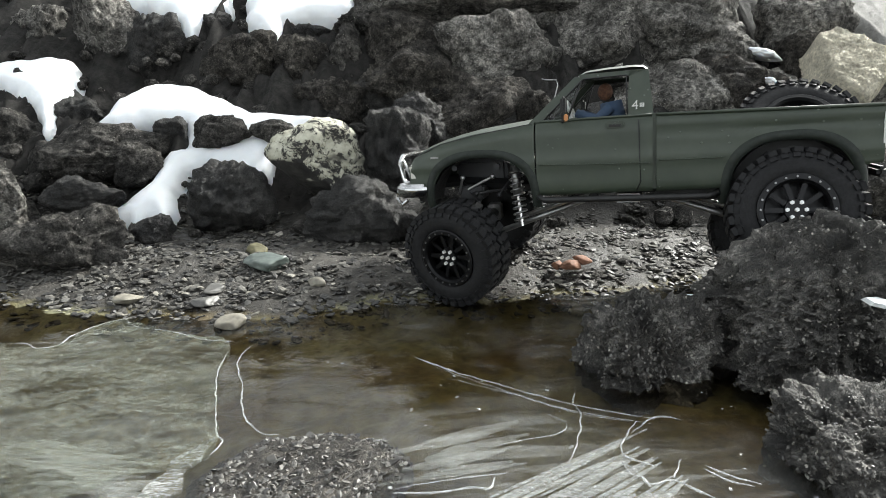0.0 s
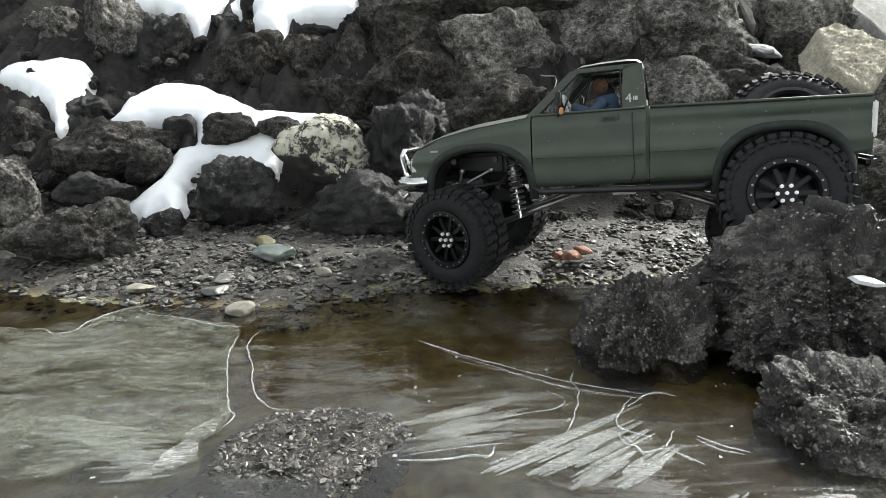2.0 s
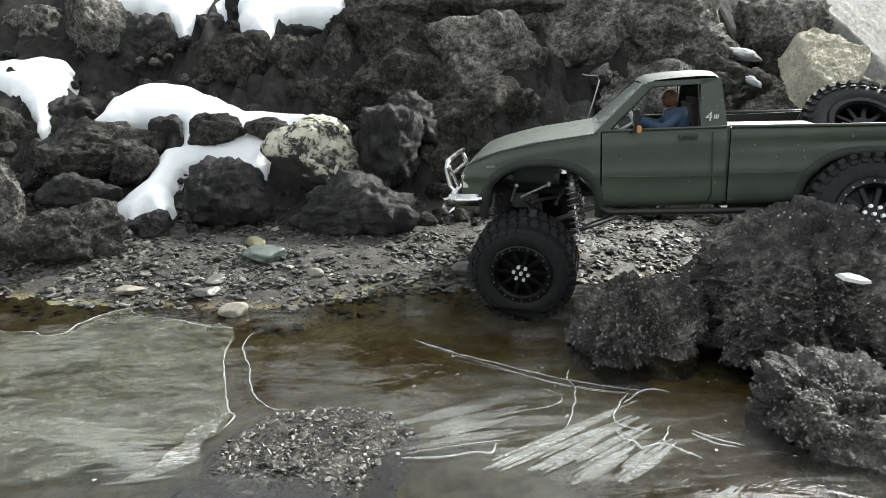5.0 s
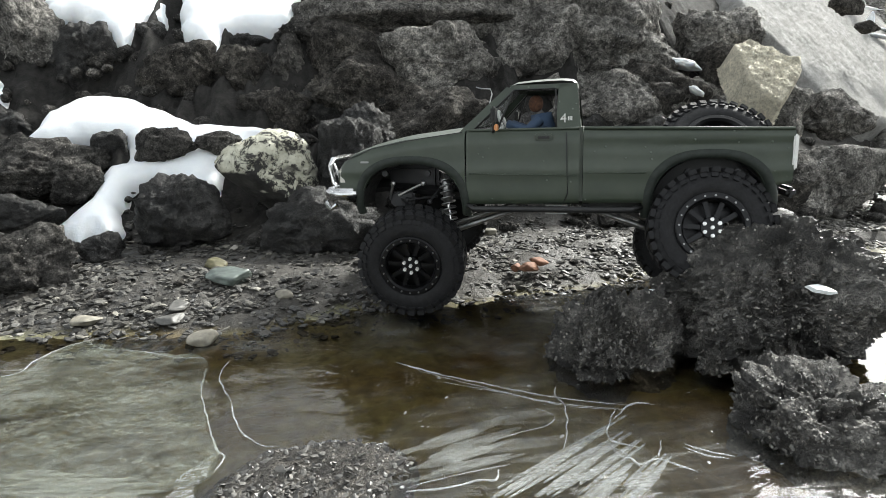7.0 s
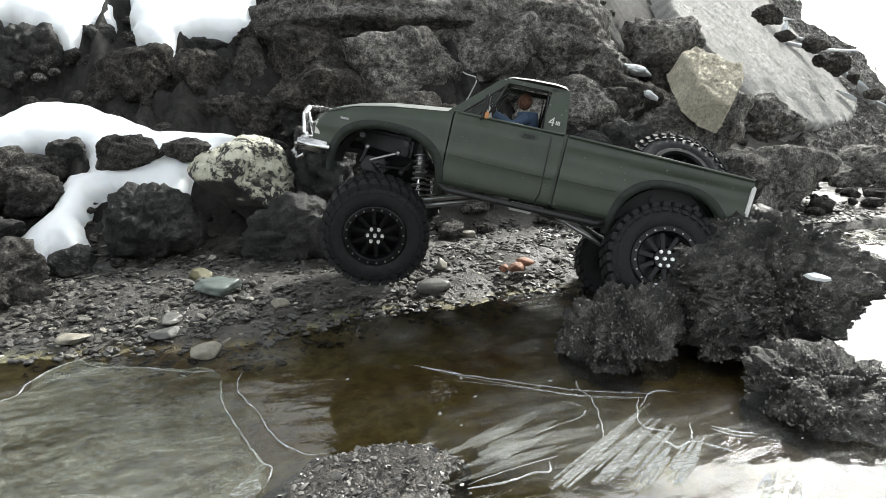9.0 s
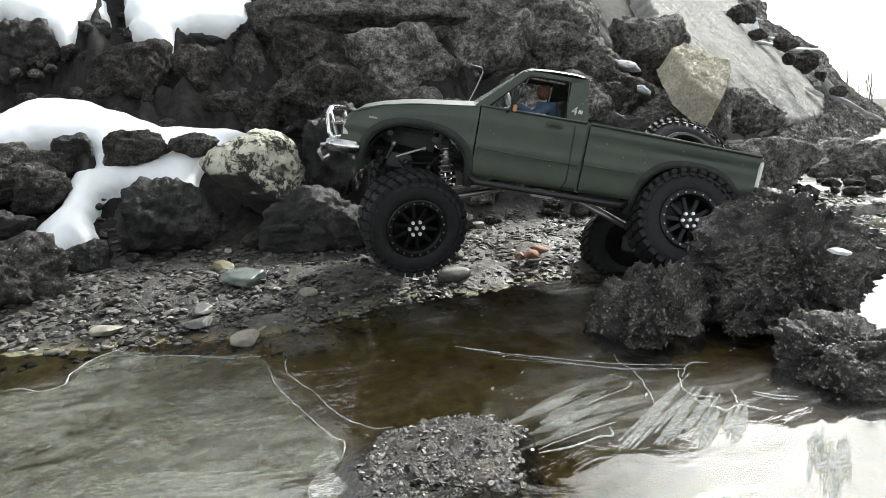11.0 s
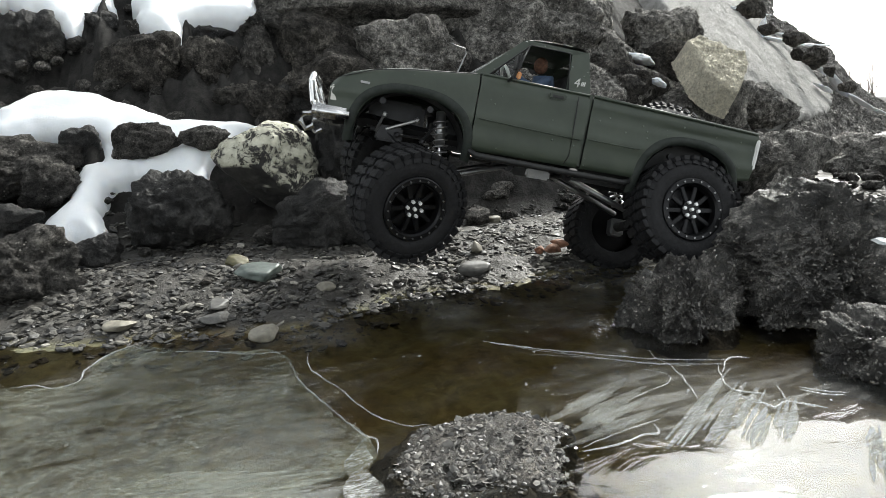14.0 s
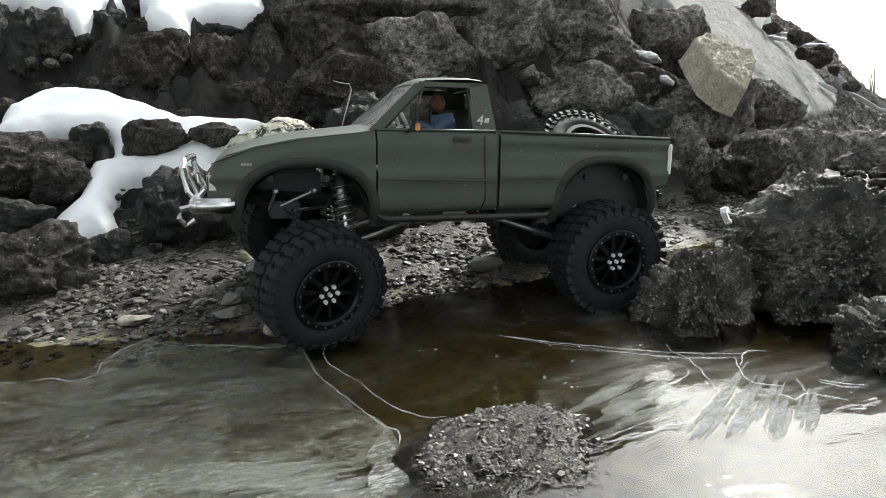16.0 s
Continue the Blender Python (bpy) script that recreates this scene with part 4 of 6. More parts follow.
pebble(0.392, 1.018, 0.026, 0.022, 0.016, 0.012, -40, 13, M_SHARD, "broken orange brick shard on gravel", "brick shard")
pebble(0.359, 1.012, 0.022, 0.02, 0.012, 0.01, 80, 14, M_SHARD, "broken orange brick shard on gravel", "brick shard")
for k in range(26):
    rng = random.Random(100 + k)
    px = rng.uniform(-0.26, 0.55)
    py = float(shore_y(px)) + rng.uniform(0.0, 0.2)
    s = rng.uniform(0.007, 0.013)
    pebble(px, py, float(ground_z(np.array([px]), np.array([py]))[0]) + s * 0.12, s * 1.3, s, s * rng.uniform(0.35, 0.7), rng.uniform(0, 180), 200 + k, rng.choice((M_GREYSTONE, M_ROCK, M_ROCK_BROWN, M_ROCK_BROWN)), "single rounded stone lying on the gravel")


def ice_chunk(x, y, z, w, d, h, tilt, seed, label):
    """A thin broken splinter of clear white ice."""
    rng = random.Random(seed)
    bm = bmesh.new()
    n = 6
    ring = [(math.cos(2 * math.pi * i / n + rng.uniform(-0.3, 0.3)) * w / 2 * rng.uniform(0.6, 1), math.sin(2 * math.pi * i / n + rng.uniform(-0.3, 0.3)) * d / 2 * rng.uniform(0.6, 1)) for i in range(n)]
    lo = [bm.verts.new((a, b, -h / 2)) for a, b in ring]
    hi = [bm.verts.new((a * 0.85, b * 0.85, h / 2 * rng.uniform(0.5, 1.3))) for a, b in ring]
    bm.faces.new(lo[::-1])
    bm.faces.new(hi)
    for i in range(n):
        bm.faces.new((lo[i], lo[(i + 1) % n], hi[(i + 1) % n], hi[i]))
    ob = part("ice_chunk", bm, M_CLEARICE)
    ob.location = (x, y, z)
    ob.rotation_euler = [radians(a) for a in tilt]
    return tagged(ob, label, "ice", "ice chunks on the clods")


ice_chunk(0.485, 0.652, 0.092, 0.032, 0.010, 0.003, (35, 12, -15), 3, "flat white ice flake on the earth clod")
ice_chunk(0.504, 0.860, 0.074, 0.034, 0.03, 0.006, (66, 12, 24), 4, "upright clear ice shard behind the clod")
ice_chunk(0.405, 0.755, 0.062, 0.02, 0.016, 0.006, (60, 0, -30), 5, "white ice splinter stuck on the earth clod")
ice_chunk(0.392, 0.752, 0.045, 0.024, 0.012, 0.006, (70, 30, 10), 6, "white ice splinter stuck on the earth clod")


# ---- ice: milky sheets, crack ridges, ribbed plates ----
def ice_sheet(outline, material, label, seed, thick=0.0018):
    """A thin plate of ice on the water, smooth outline through the given corners."""
    pts = [Vector((x, y, 0)) for x, y in outline]
    n, curve = len(pts), []
    for i in range(n):
        a, b, c, d = pts[i - 1], pts[i], pts[(i + 1) % n], pts[(i + 2) % n]
        for k in range(8):
            t = k / 8
            curve.append(0.5 * ((2 * b) + (c - a) * t + (2 * a - 5 * b + 4 * c - d) * t * t + (3 * b - a - 3 * c + d) * t ** 3))
    bm = bmesh.new()
    top = [bm.verts.new((p.x + 0.007 * noise.noise(p * 55), p.y + 0.007 * noise.noise(p * 55 + Vector((5, 1, 2))), 0.0008 + thick)) for p in curve]
    low = [bm.verts.new((v.co.x, v.co.y, 0.0007)) for v in top]
    bm.faces.new(top)
    for i in range(len(top)):
        j = (i + 1) % len(top)
        bm.faces.new((top[i], low[i], low[j], top[j]))
    ob = part("ice_sheet", bm, material)
    return tagged(ob, label, "ice", "ice sheets")


def ice_ridge(points, r, label):
    pts = [Vector((x, y, 0.0022)) for x, y in points]
    fine = []
    n = len(pts)
    for i in range(n - 1):
        a, b, c, d = pts[max(i - 1, 0)], pts[i], pts[i + 1], pts[min(i + 2, n - 1)]
        for k in range(10):
            t = k / 10
            p = 0.5 * ((2 * b) + (c - a) * t + (2 * a - 5 * b + 4 * c - d) * t * t + (3 * b - a - 3 * c + d) * t ** 3)
            fine.append(p + Vector((noise.noise(p * 90), noise.noise(p * 90 + Vector((3, 3, 3))), 0)) * 0.0012)
    fine.append(pts[-1])
    bm = bmesh.new()
    add_tube(bm, fine, [r * 0.5 * (0.45 + 0.55 * min(1, 6 * min(i, len(fine) - 1 - i) / len(fine))) * (0.8 + 0.5 * noise.noise(p * 120)) for i, p in enumerate(fine)], 6)
    for v in bm.verts:
        v.co.z = 0.001 + (v.co.z - 0.001) * 0.7
    ob = part("ice_ridge", bm, M_ICE, None, "", True)
    return tagged(ob, label, "ice", "ice ridges")


def rib_fan(a0, a1, b0, b1, count, seed, width, material):
    """Frozen ribs that run side by side from the edge a0-a1 to the edge b0-b1."""
    rng = np.random.RandomState(seed)
    a0, a1, b0, b1 = [np.array(p) for p in (a0, a1, b0, b1)]
    plate = new("ribbed_ice")
    plate.empty_display_size = 0.02
    plate.location = (*(a0 + a1 + b0 + b1) / 4, 0)
    tagged(plate, "plate of white ribbed ice with long frozen streaks", "ice", "ribbed ice plates")
    off = Vector(plate.location)
    for k in range(count):
        u = (k + rng.uniform(-0.3, 0.3)) / count
        p, q = a0 + (a1 - a0) * u, b0 + (b1 - b0) * (u + rng.uniform(-0.03, 0.03))
        s, e = rng.uniform(0, 0.5), rng.uniform(0.55, 1.1)
        w = width * rng.uniform(0.3, 1.6)
        pts = [p + (q - p) * (s + (e - s) * i / 10) for i in range(11)]
        side = np.array((-(q - p)[1], (q - p)[0])) / np.linalg.norm(q - p)
        bm = bmesh.new()
        h = rng.uniform(0.0009, 0.0017)
        rows = []
        for i, c in enumerate(pts):
            t = i / 10
            ww = w * (0.2 + 0.8 * math.sin(math.pi * (0.06 + 0.9 * t))) * rng.uniform(0.75, 1.2)
            rows.append([(*(c + side * ww * f)[:2], z) for f, z in ((-0.5, 0.0006), (-0.42, h), (0.0, h * 1.05), (0.42, h * 0.9), (0.5, 0.0006))])
        add_grid(bm, [[(x - off.x, y - off.y, z) for x, y, z in r] for r in rows])
        part("rib", bm, material, plate, "", True)
    return plate


ice_sheet([(-0.287, 0.843), (-0.223, 0.850), (-0.172, 0.832), (-0.154, 0.840), (-0.143, 0.891), (-0.120, 0.902), (-0.062, 0.865), (0.004, 0.832), (0.012, 0.768), (0.030, 0.704), (0.041, 0.669), (0.045, 0.649), (0.032, 0.632), (-0.001, 0.627), (-0.057, 0.593), (-0.216, 0.655)], M_SHEET, "milky grey ice sheet over olive silt", 1)
ice_sheet([(0.016, 0.600), (0.020, 0.624), (0.030, 0.651), (0.040, 0.663), (0.039, 0.639), (0.035, 0.610), (0.030, 0.597)], M_STREAK, "white ice rim on the mud mound", 4)
ice_ridge([(0.302, 0.715), (0.295, 0.698), (0.296, 0.679), (0.285, 0.647), (0.273, 0.622)], 0.0014, "thin white crack ridge in the ice")
ice_ridge([(0.177, 0.789), (0.194, 0.772), (0.211, 0.756), (0.244, 0.731), (0.292, 0.696), (0.347, 0.670)], 0.0016, "thin white crack ridge in the ice")
ice_ridge([(0.194, 0.767), (0.243, 0.724), (0.290, 0.687), (0.342, 0.664)], 0.0009, "thin white crack ridge in the ice")
ice_ridge([(0.203, 0.745), (0.251, 0.715), (0.293, 0.683), (0.327, 0.668)], 0.0007, "thin white crack ridge in the ice")
ice_ridge([(0.182, 0.783), (0.211, 0.757)], 0.0022, "bright white ice splinter")
ice_ridge([(-0.199, 0.845), (-0.187, 0.844), (-0.172, 0.832), (-0.156, 0.839), (-0.155, 0.861), (-0.143, 0.891), (-0.125, 0.907)], 0.0017, "wavy white edge of the ice sheet")
ice_ridge([(-0.125, 0.907), (-0.101, 0.881), (-0.062, 0.867), (-0.029, 0.846), (0.004, 0.836)], 0.0013, "wavy white edge of the ice sheet")
ice_ridge([(0.008, 0.814), (0.012, 0.768), (0.030, 0.704), (0.040, 0.672), (0.047, 0.659), (0.044, 0.644)], 0.0014, "thin white crack ridge in the ice")
ice_ridge([(0.025, 0.823), (0.023, 0.788), (0.039, 0.742), (0.052, 0.695), (0.070, 0.670), (0.084, 0.666)], 0.0014, "thin white crack ridge in the ice")
ice_ridge([(0.306, 0.620), (0.307, 0.608), (0.313, 0.604), (0.314, 0.594)], 0.0018, "thin white crack ridge in the ice")
ice_ridge([(0.354, 0.610), (0.362, 0.598), (0.375, 0.590)], 0.0014, "thin white crack ridge in the ice")
ice_ridge([(0.164, 0.602), (0.199, 0.609), (0.232, 0.613)], 0.001, "thin white crack ridge in the ice")
ice_ridge([(0.101, 0.655), (0.136, 0.652), (0.157, 0.656)], 0.001, "short ice ridge by the mound")
ice_ridge([(0.162, 0.598), (0.189, 0.597), (0.210, 0.600), (0.219, 0.599), (0.224, 0.609)], 0.0018, "thin white crack ridge in the ice")
ice_ridge([(0.224, 0.642), (0.248, 0.649), (0.273, 0.655), (0.283, 0.668), (0.272, 0.682)], 0.0009, "thin white crack ridge in the ice")
ice_ridge([(0.333, 0.668), (0.314, 0.643), (0.310, 0.627), (0.324, 0.614)], 0.0018, "thin white crack ridge in the ice")
ice_ridge([(0.307, 0.618), (0.312, 0.608), (0.315, 0.597), (0.329, 0.599), (0.339, 0.590), (0.346, 0.581)], 0.0018, "wavy white edge of a broken ice plate")
ice_ridge([(0.331, 0.601), (0.344, 0.620)], 0.0016, "short white ice splinter")
ice_ridge([(0.356, 0.613), (0.368, 0.600), (0.380, 0.592)], 0.0016, "thin white crack ridge in the ice")
ice_ridge([(0.324, 0.653), (0.349, 0.673), (0.365, 0.667)], 0.0018, "bright white ice splinter")
rib_fan((0.206, 0.584), (0.279, 0.552), (0.329, 0.655), (0.337, 0.596), 24, 5, 0.0042, M_RIB)
rib_fan((-0.134, 0.683), (-0.013, 0.584), (-0.003, 0.654), (0.046, 0.594), 30, 6, 0.006, M_FAINT)
rib_fan((0.160, 0.643), (0.148, 0.603), (0.255, 0.677), (0.241, 0.619), 14, 7, 0.006, M_FAINT)
rib_fan((0.357, 0.562), (0.379, 0.553), (0.282, 0.504), (0.309, 0.494), 10, 8, 0.0050, M_RIB)


def fleck_spot(rng):
    x, y = rng.uniform(-0.4, 0.5), rng.uniform(0.42, 0.93)
    if y > float(shore_y(x)) - 0.01 or (vnoise(np.array([[x * 9, y * 14, 0.5]]), 3)[0] < 0.1):
        return None
    return (x, y, 0.0012)


scatter("ice_flecks", 260, fleck_spot, (0.0005, 0.0018), M_ICE, "small broken white ice flecks on the water", "ice flecks", 9, 0.12)


# ---- far bare trees and shrubs ----
def bare_tree(x, y, z, height, seed, label):
    rng = random.Random(seed)
    bm_trunk, bm_crown = bmesh.new(), bmesh.new()

    def grow(bm, p, d, length, r, depth):
        pts, rad = [p], [r]
        for k in range(4):
            d = (d + Vector((rng.uniform(-0.16, 0.16), rng.uniform(-0.16, 0.16), 0.06))).normalized()
            p = p + d * length / 4
            pts.append(p)
            rad.append(r * (1 - 0.17 * (k + 1)))
        add_tube(bm, pts, rad, 5)
        if depth:
            for k in range(rng.randint(4, 6)):
                i = rng.randint(1, 4)
                turn = Vector((rng.uniform(-1, 1), rng.uniform(-1, 1), rng.uniform(0.1, 0.8))).normalized()
                grow(bm_crown, pts[i], (d * 0.6 + turn * 0.7).normalized(), length * rng.uniform(0.4, 0.62), rad[i] * 0.55, depth - 1)

    tree = thing_at("bare_tree", (x, y, z), label, "tree", "bare trees on the skyline")
    grow(bm_trunk, Vector((0, 0, -0.2)), Vector((0, 0, 1)), height * 0.7, height * 0.014, 3)
    part("trunk", bm_trunk, M_BARK, tree)
    part("crown", bm_crown, M_BARK, tree, "bare grey twigs")
    return tree


def thing_at(name, place, label, category, group=""):
    e = new(name)
    e.location = place
    e.empty_display_size = 0.1
    return tagged(e, label, category, group)


for x, y, h, seed in ((24.9, 20.0, 2.6, 1), (25.4, 20.4, 2.0, 2), (25.9, 20.0, 2.5, 3), (26.5, 20.6, 2.2, 4), (26.9, 19.8, 2.0, 5), (27.6, 20.2, 2.6, 6), (24.6, 20.8, 1.7, 7), (28.4, 20.6, 2.4, 8), (25.6, 19.2, 1.6, 9), (29.6, 20.0, 2.6, 10)):
    bare_tree(x, y, 0.05, h, seed, "leafless tree far off against the pale sky")


# ---- the model truck: its nose is +x, its left side +y, the sill's lower edge z = 0 ----
def mm(*v):
    return tuple(a * 0.001 for a in v)


def thing(name, label, category, group=""):
    e = new(name)
    e.empty_display_size = 0.02
    return tagged(e, label, category, group)


F_AXLE, R_AXLE, TRACK = -0.003, -0.301, 0.088


def top_edge(x):
    """Height of the body side's upper edge along the truck, mm."""
    return float(np.interp(x, [-370, -182, -181, -66, -62, -28, 6, 40, 62, 74, 80], [73, 77, 78, 78, 77, 73, 69, 62, 55, 48, 40]))


def low_edge(x):
    """Lower edge, with both wheel openings, mm."""
    z = float(np.interp(x, [-372, -352, -340, -70, -60, 50, 60, 80], [24, 21, 6, 2, 2, 8, 12, 14]))
    for cx, rx, rz, z0 in ((-3, 57, 47, -1), (-300, 53, 50, -1)):
        u = (x - cx) / rx
        if abs(u) < 1:
            z = max(z, z0 + rz * (1 - abs(u) ** 2.6) ** 0.5)
    return z


def side_y(x, z):
    """Half width of the body at a place on its side, mm."""
    top = top_edge(x)
    y = 83 - 5 * max(0, (x - 20) / 60) ** 2
    y += 1.6 * math.exp(-((z - 36) / 5) ** 2)
    y -= 4.5 * max(0, (12 - z) / 14) ** 1.5
    if x > -181:
        y -= 6 * max(0, 1 - (top - z) / 12) ** 2
    else:
        y -= 2.5 * max(0, 1 - (top - z) / 5) ** 2
        y -= 1.5 * math.exp(-((z - 60) / 3) ** 2)
    return y


def side_xs():
    xs = list(np.arange(80, -372, -4.0))
    for cx, rx in ((-3, 57), (-300, 53)):
        xs += [cx + rx * s * c for s in (-1, 1) for c in (0.999, 0.985, 0.95, 0.9)]
    return sorted(set(round(float(x), 2) for x in xs), reverse=True)


def body_panel(truck, name, x_hi, x_lo, s, label=""):
    bm = bmesh.new()
    rows = []
    for x in [v for v in [x_hi] + side_xs() + [x_lo] if x_lo <= v <= x_hi]:
        lo, hi = low_edge(x), top_edge(x)
        rows.append([mm(x, s * side_y(x, lo + (hi - lo) * k / 14), lo + (hi - lo) * k / 14) for k in range(15)])
        rows[-1].insert(0, mm(x, s * (side_y(x, lo) - 3.5), lo + 0.3))
    uniq = [rows[0]] + [b for a, b in zip(rows, rows[1:]) if abs(a[0][0] - b[0][0]) > 1e-5]
    add_grid(bm, uniq)
    return part(name, bm, M_PAINT, truck, label, True)


def strip(truck, name, pts, width, height, material, label=""):
    bm = bmesh.new()
    add_tube(bm, [mm(*p) for p in pts], width * 0.0005, 6)
    return part(name, bm, material, truck, label, True)


def arch_flare(truck, cx, rx, rz, s):
    """Lip round a wheel opening, its body colour darkened to stand for shade."""
    bm = bmesh.new()
    rows = []
    for k in range(33):
        a = math.pi * (-0.04 + 1.08 * k / 32)
        c, q = math.cos(a), math.sin(a)
        row = []
        for grow, out in ((-2, -2), (0, 2.0), (3.0, 2.6), (6, 1.6), (8, -1.5)):
            px = cx + (rx + grow) * math.copysign(abs(c) ** 0.8, c)
            pz = -1 + (rz + grow) * math.copysign(abs(q) ** 0.8, q)
            row.append(mm(px, s * (side_y(px, min(pz, top_edge(px) - 1)) + out), pz))
        rows.append(row)
    add_grid(bm, rows)
    return part("wheel_arch", bm, M_FLARE, truck, "rounded olive wheel arch flare with shade painted in", True)


# Body olive taken darker: the shading along the arch edges, held in the colour.
M_FLARE = plain("shade_dark_arch", (0.012, 0.017, 0.013), 0.7)


def build_body(truck):
    for s, side in ((1, "left"), (-1, "right")):
        body_panel(truck, "front_fender", 80, -63, s)
        body_panel(truck, "door", -64.5, -179, s)
        body_panel(truck, "bed_side", -182.5, -371, s)
        arch_flare(truck, -3, 57, 47, s)
        arch_flare(truck, -300, 53, 50, s)
        # door seam and lower crease line
        strip(truck, "door_seam", [(-166, s * 83.2, 74), (-167, s * 84.4, 36), (-168, s * 83.2, 14), (-164, s * 82, 5)], 1.2, 1, M_TRIM)
        strip(truck, "crease", [(-68, s * 85.0, 34), (-110, s * 85.1, 33), (-176, s * 85.1, 32)], 1.3, 1, M_PAINT)
        strip(truck, "bed_crease", [(-184, s * 85.0, 34), (-242, s * 85.1, 34)], 1.3, 1, M_PAINT)
        strip(truck, "bed_rail", [(-183, s * 81.5, 78), (-270, s * 81.8, 76), (-370, s * 81.5, 73.5)], 3.2, 1, M_PAINT)
        bm = bmesh.new()
        add_box(bm, *mm(-153, -135), *sorted(mm(s * 82.5, s * 85.6)), *mm(67, 73.5), 0.0012)
        handle = part("door_handle", bm, M_PAINT, truck)
        bm = bmesh.new()
        add_box(bm, *mm(-150, -138), *sorted(mm(s * 85.2, s * 86.2)), *mm(68.4, 71), 0.0004)
        part("grip", bm, M_TRIM, handle, "black recessed grip")
        # rock slider under the sill
        bm = bmesh.new()
        add_tube(bm, [mm(-62, s * 78, 3), mm(-72, s * 84, -2.5), mm(-230, s * 84, -2.5), mm(-242, s * 76, 1)], 0.0032, 8)
        part("rock_slider", bm, M_TRIM, truck, "black tube rock slider", True)
        # small badge on the fender
        bm = bmesh.new()
        add_box(bm, *mm(43, 52), *sorted(mm(s * 81.6, s * 83.4)), *mm(46, 48), 0.0003)
        part("badge", bm, M_STEEL, truck)
    # bonnet
    bm = bmesh.new()
    rows = []
    for x in (80, 77, 72, 62, 45, 25, 5, -15, -35, -50, -62):
        edge = top_edge(x)
        row = []
        for k in range(-10, 11):
            u = k / 10
            y = u * side_y(x, edge)
            row.append(mm(x, y, edge + 6.0 * (1 - abs(u) ** 2.2) * min(1, (81 - x) / 20) + 0.7 * math.exp(-((abs(u) - 0.55) / 0.06) ** 2)))
        rows.append(row)
    add_grid(bm, rows)
    part("bonnet", bm, M_PAINT, truck, "", True)
    strip(truck, "bonnet_seam", [(76, 76, 47), (40, 79.5, 61), (0, 80, 68.6), (-60, 79, 76.6)], 0.9, 1, M_TRIM)
    # nose: grille, lamps, valance
    bm = bmesh.new()
    add_box(bm, *mm(72, 79), *mm(-74, 74), *mm(14, 42), 0.003)
    nose = part("nose_panel", bm, M_PAINT, truck)
    bm = bmesh.new()
    add_box(bm, *mm(77, 80.5), *mm(-44, 44), *mm(20, 40), 0.001)
    grille = part("grille", bm, M_TRIM, truck, "black grille with thin bars")
    for k in range(5):
        bm = bmesh.new()
        add_box(bm, *mm(80, 81.6), *mm(-43, 43), *mm(22 + k * 3.8, 23.2 + k * 3.8))
        part("bar", bm, M_STEEL, grille)
    for s in (1, -1):
        bm = bmesh.new()
        add_box(bm, *mm(73, 80.8), *sorted(mm(s * 46, s * 70)), *mm(21, 39), 0.002)
        part("headlight", bm, M_HEADLAMP, truck, "square clear headlight")
        bm = bmesh.new()
        add_box(bm, *mm(66, 80.2), *sorted(mm(s * 70.5, s * 79.2)), *mm(23, 40), 0.002)
        part("corner_light", bm, M_CORNER, truck, "pale clear corner light")
    # windscreen, roof, pillars
    bm = bmesh.new()
    rows = []
    for k in range(9):
        t = k / 8
        rows.append([mm(-58 - 50 * t + 6 * (1 - abs(u) ** 2), u * (75 - 14 * t), 78.5 + 42 * t) for u in [j / 8 for j in range(-8, 9)]])
    add_grid(bm, rows)
    part("windscreen", bm, M_HAZY, truck, "hazy plastic windscreen with scratches and a painted sky reflection", True)
    bm = bmesh.new()
    rows = []
    for x, z, hw in ((-104, 118.5, 58), (-107, 121.5, 60), (-114, 124.5, 61), (-135, 126, 62), (-160, 126.4, 62), (-170, 125.4, 61), (-174, 122.5, 60), (-175, 117, 60.5)):
        row = []
        for k in range(-12, 13):
            u = k / 12
            row.append(mm(x, u * hw, z + 3.2 - 4.2 * abs(u) ** 4))
        rows.append(row)
    add_grid(bm, rows)
    part("roof", bm, M_PAINT, truck, "", True)
    for s in (1, -1):
        def pill(name, a, b, w):
            bm = bmesh.new()
            rows = []
            n = 6
            for k in range(n + 1):
                t = k / n
                x0, x1 = a[0] + (b[0] - a[0]) * t, a[1] + (b[1] - a[1]) * t
                z0, z1 = a[2] + (b[2] - a[2]) * t, a[3] + (b[3] - a[3]) * t
                def yy(z):
                    return 77.5 - (z - 77) * 0.36
                rows.append([mm(x0, s * (yy(z0) - w), z0), mm(x0, s * yy(z0), z0), mm(x1, s * yy(z1), z1), mm(x1, s * (yy(z1) - w), z1)])
            add_grid(bm, rows)
            return part(name, bm, M_PAINT, truck)
        pill("windscreen_pillar", (-57, -70, 77, 77), (-104, -112, 121, 119), 5)
        pill("door_frame_top", (-107, -110, 122.5, 117.5), (-175, -158, 122.5, 117.5), 4)
        pill("cab_corner", (-155, -180, 77, 77), (-157, -175, 122, 122), 6)
        # belt moulding, vent bar, rubber seal
        strip(truck, "window_seal", [(-73, s * 77.2, 79.5), (-112, s * 63.8, 117.6), (-154, s * 63.5, 118), (-155.5, s * 77, 79.5)], 1.8, 1, M_TRIM)
        strip(truck, "vent_bar", [(-97, s * 77, 79), (-110, s * 64.5, 115)], 2.2, 1, M_TRIM)
        bm = bmesh.new()
        add_grid(bm, [[mm(-72, s * 76.4, 79), mm(-97, s * 76.4, 79)], [mm(-109.5, s * 63.8, 116), mm(-110.5, s * 63.8, 116)]])
        part("vent_window", bm, M_GLASS, truck, "small triangular vent window")
        strip(truck, "belt_rail", [(-64, s * 77.5, 78), (-178, s * 78, 78)], 3.0, 1, M_PAINT)
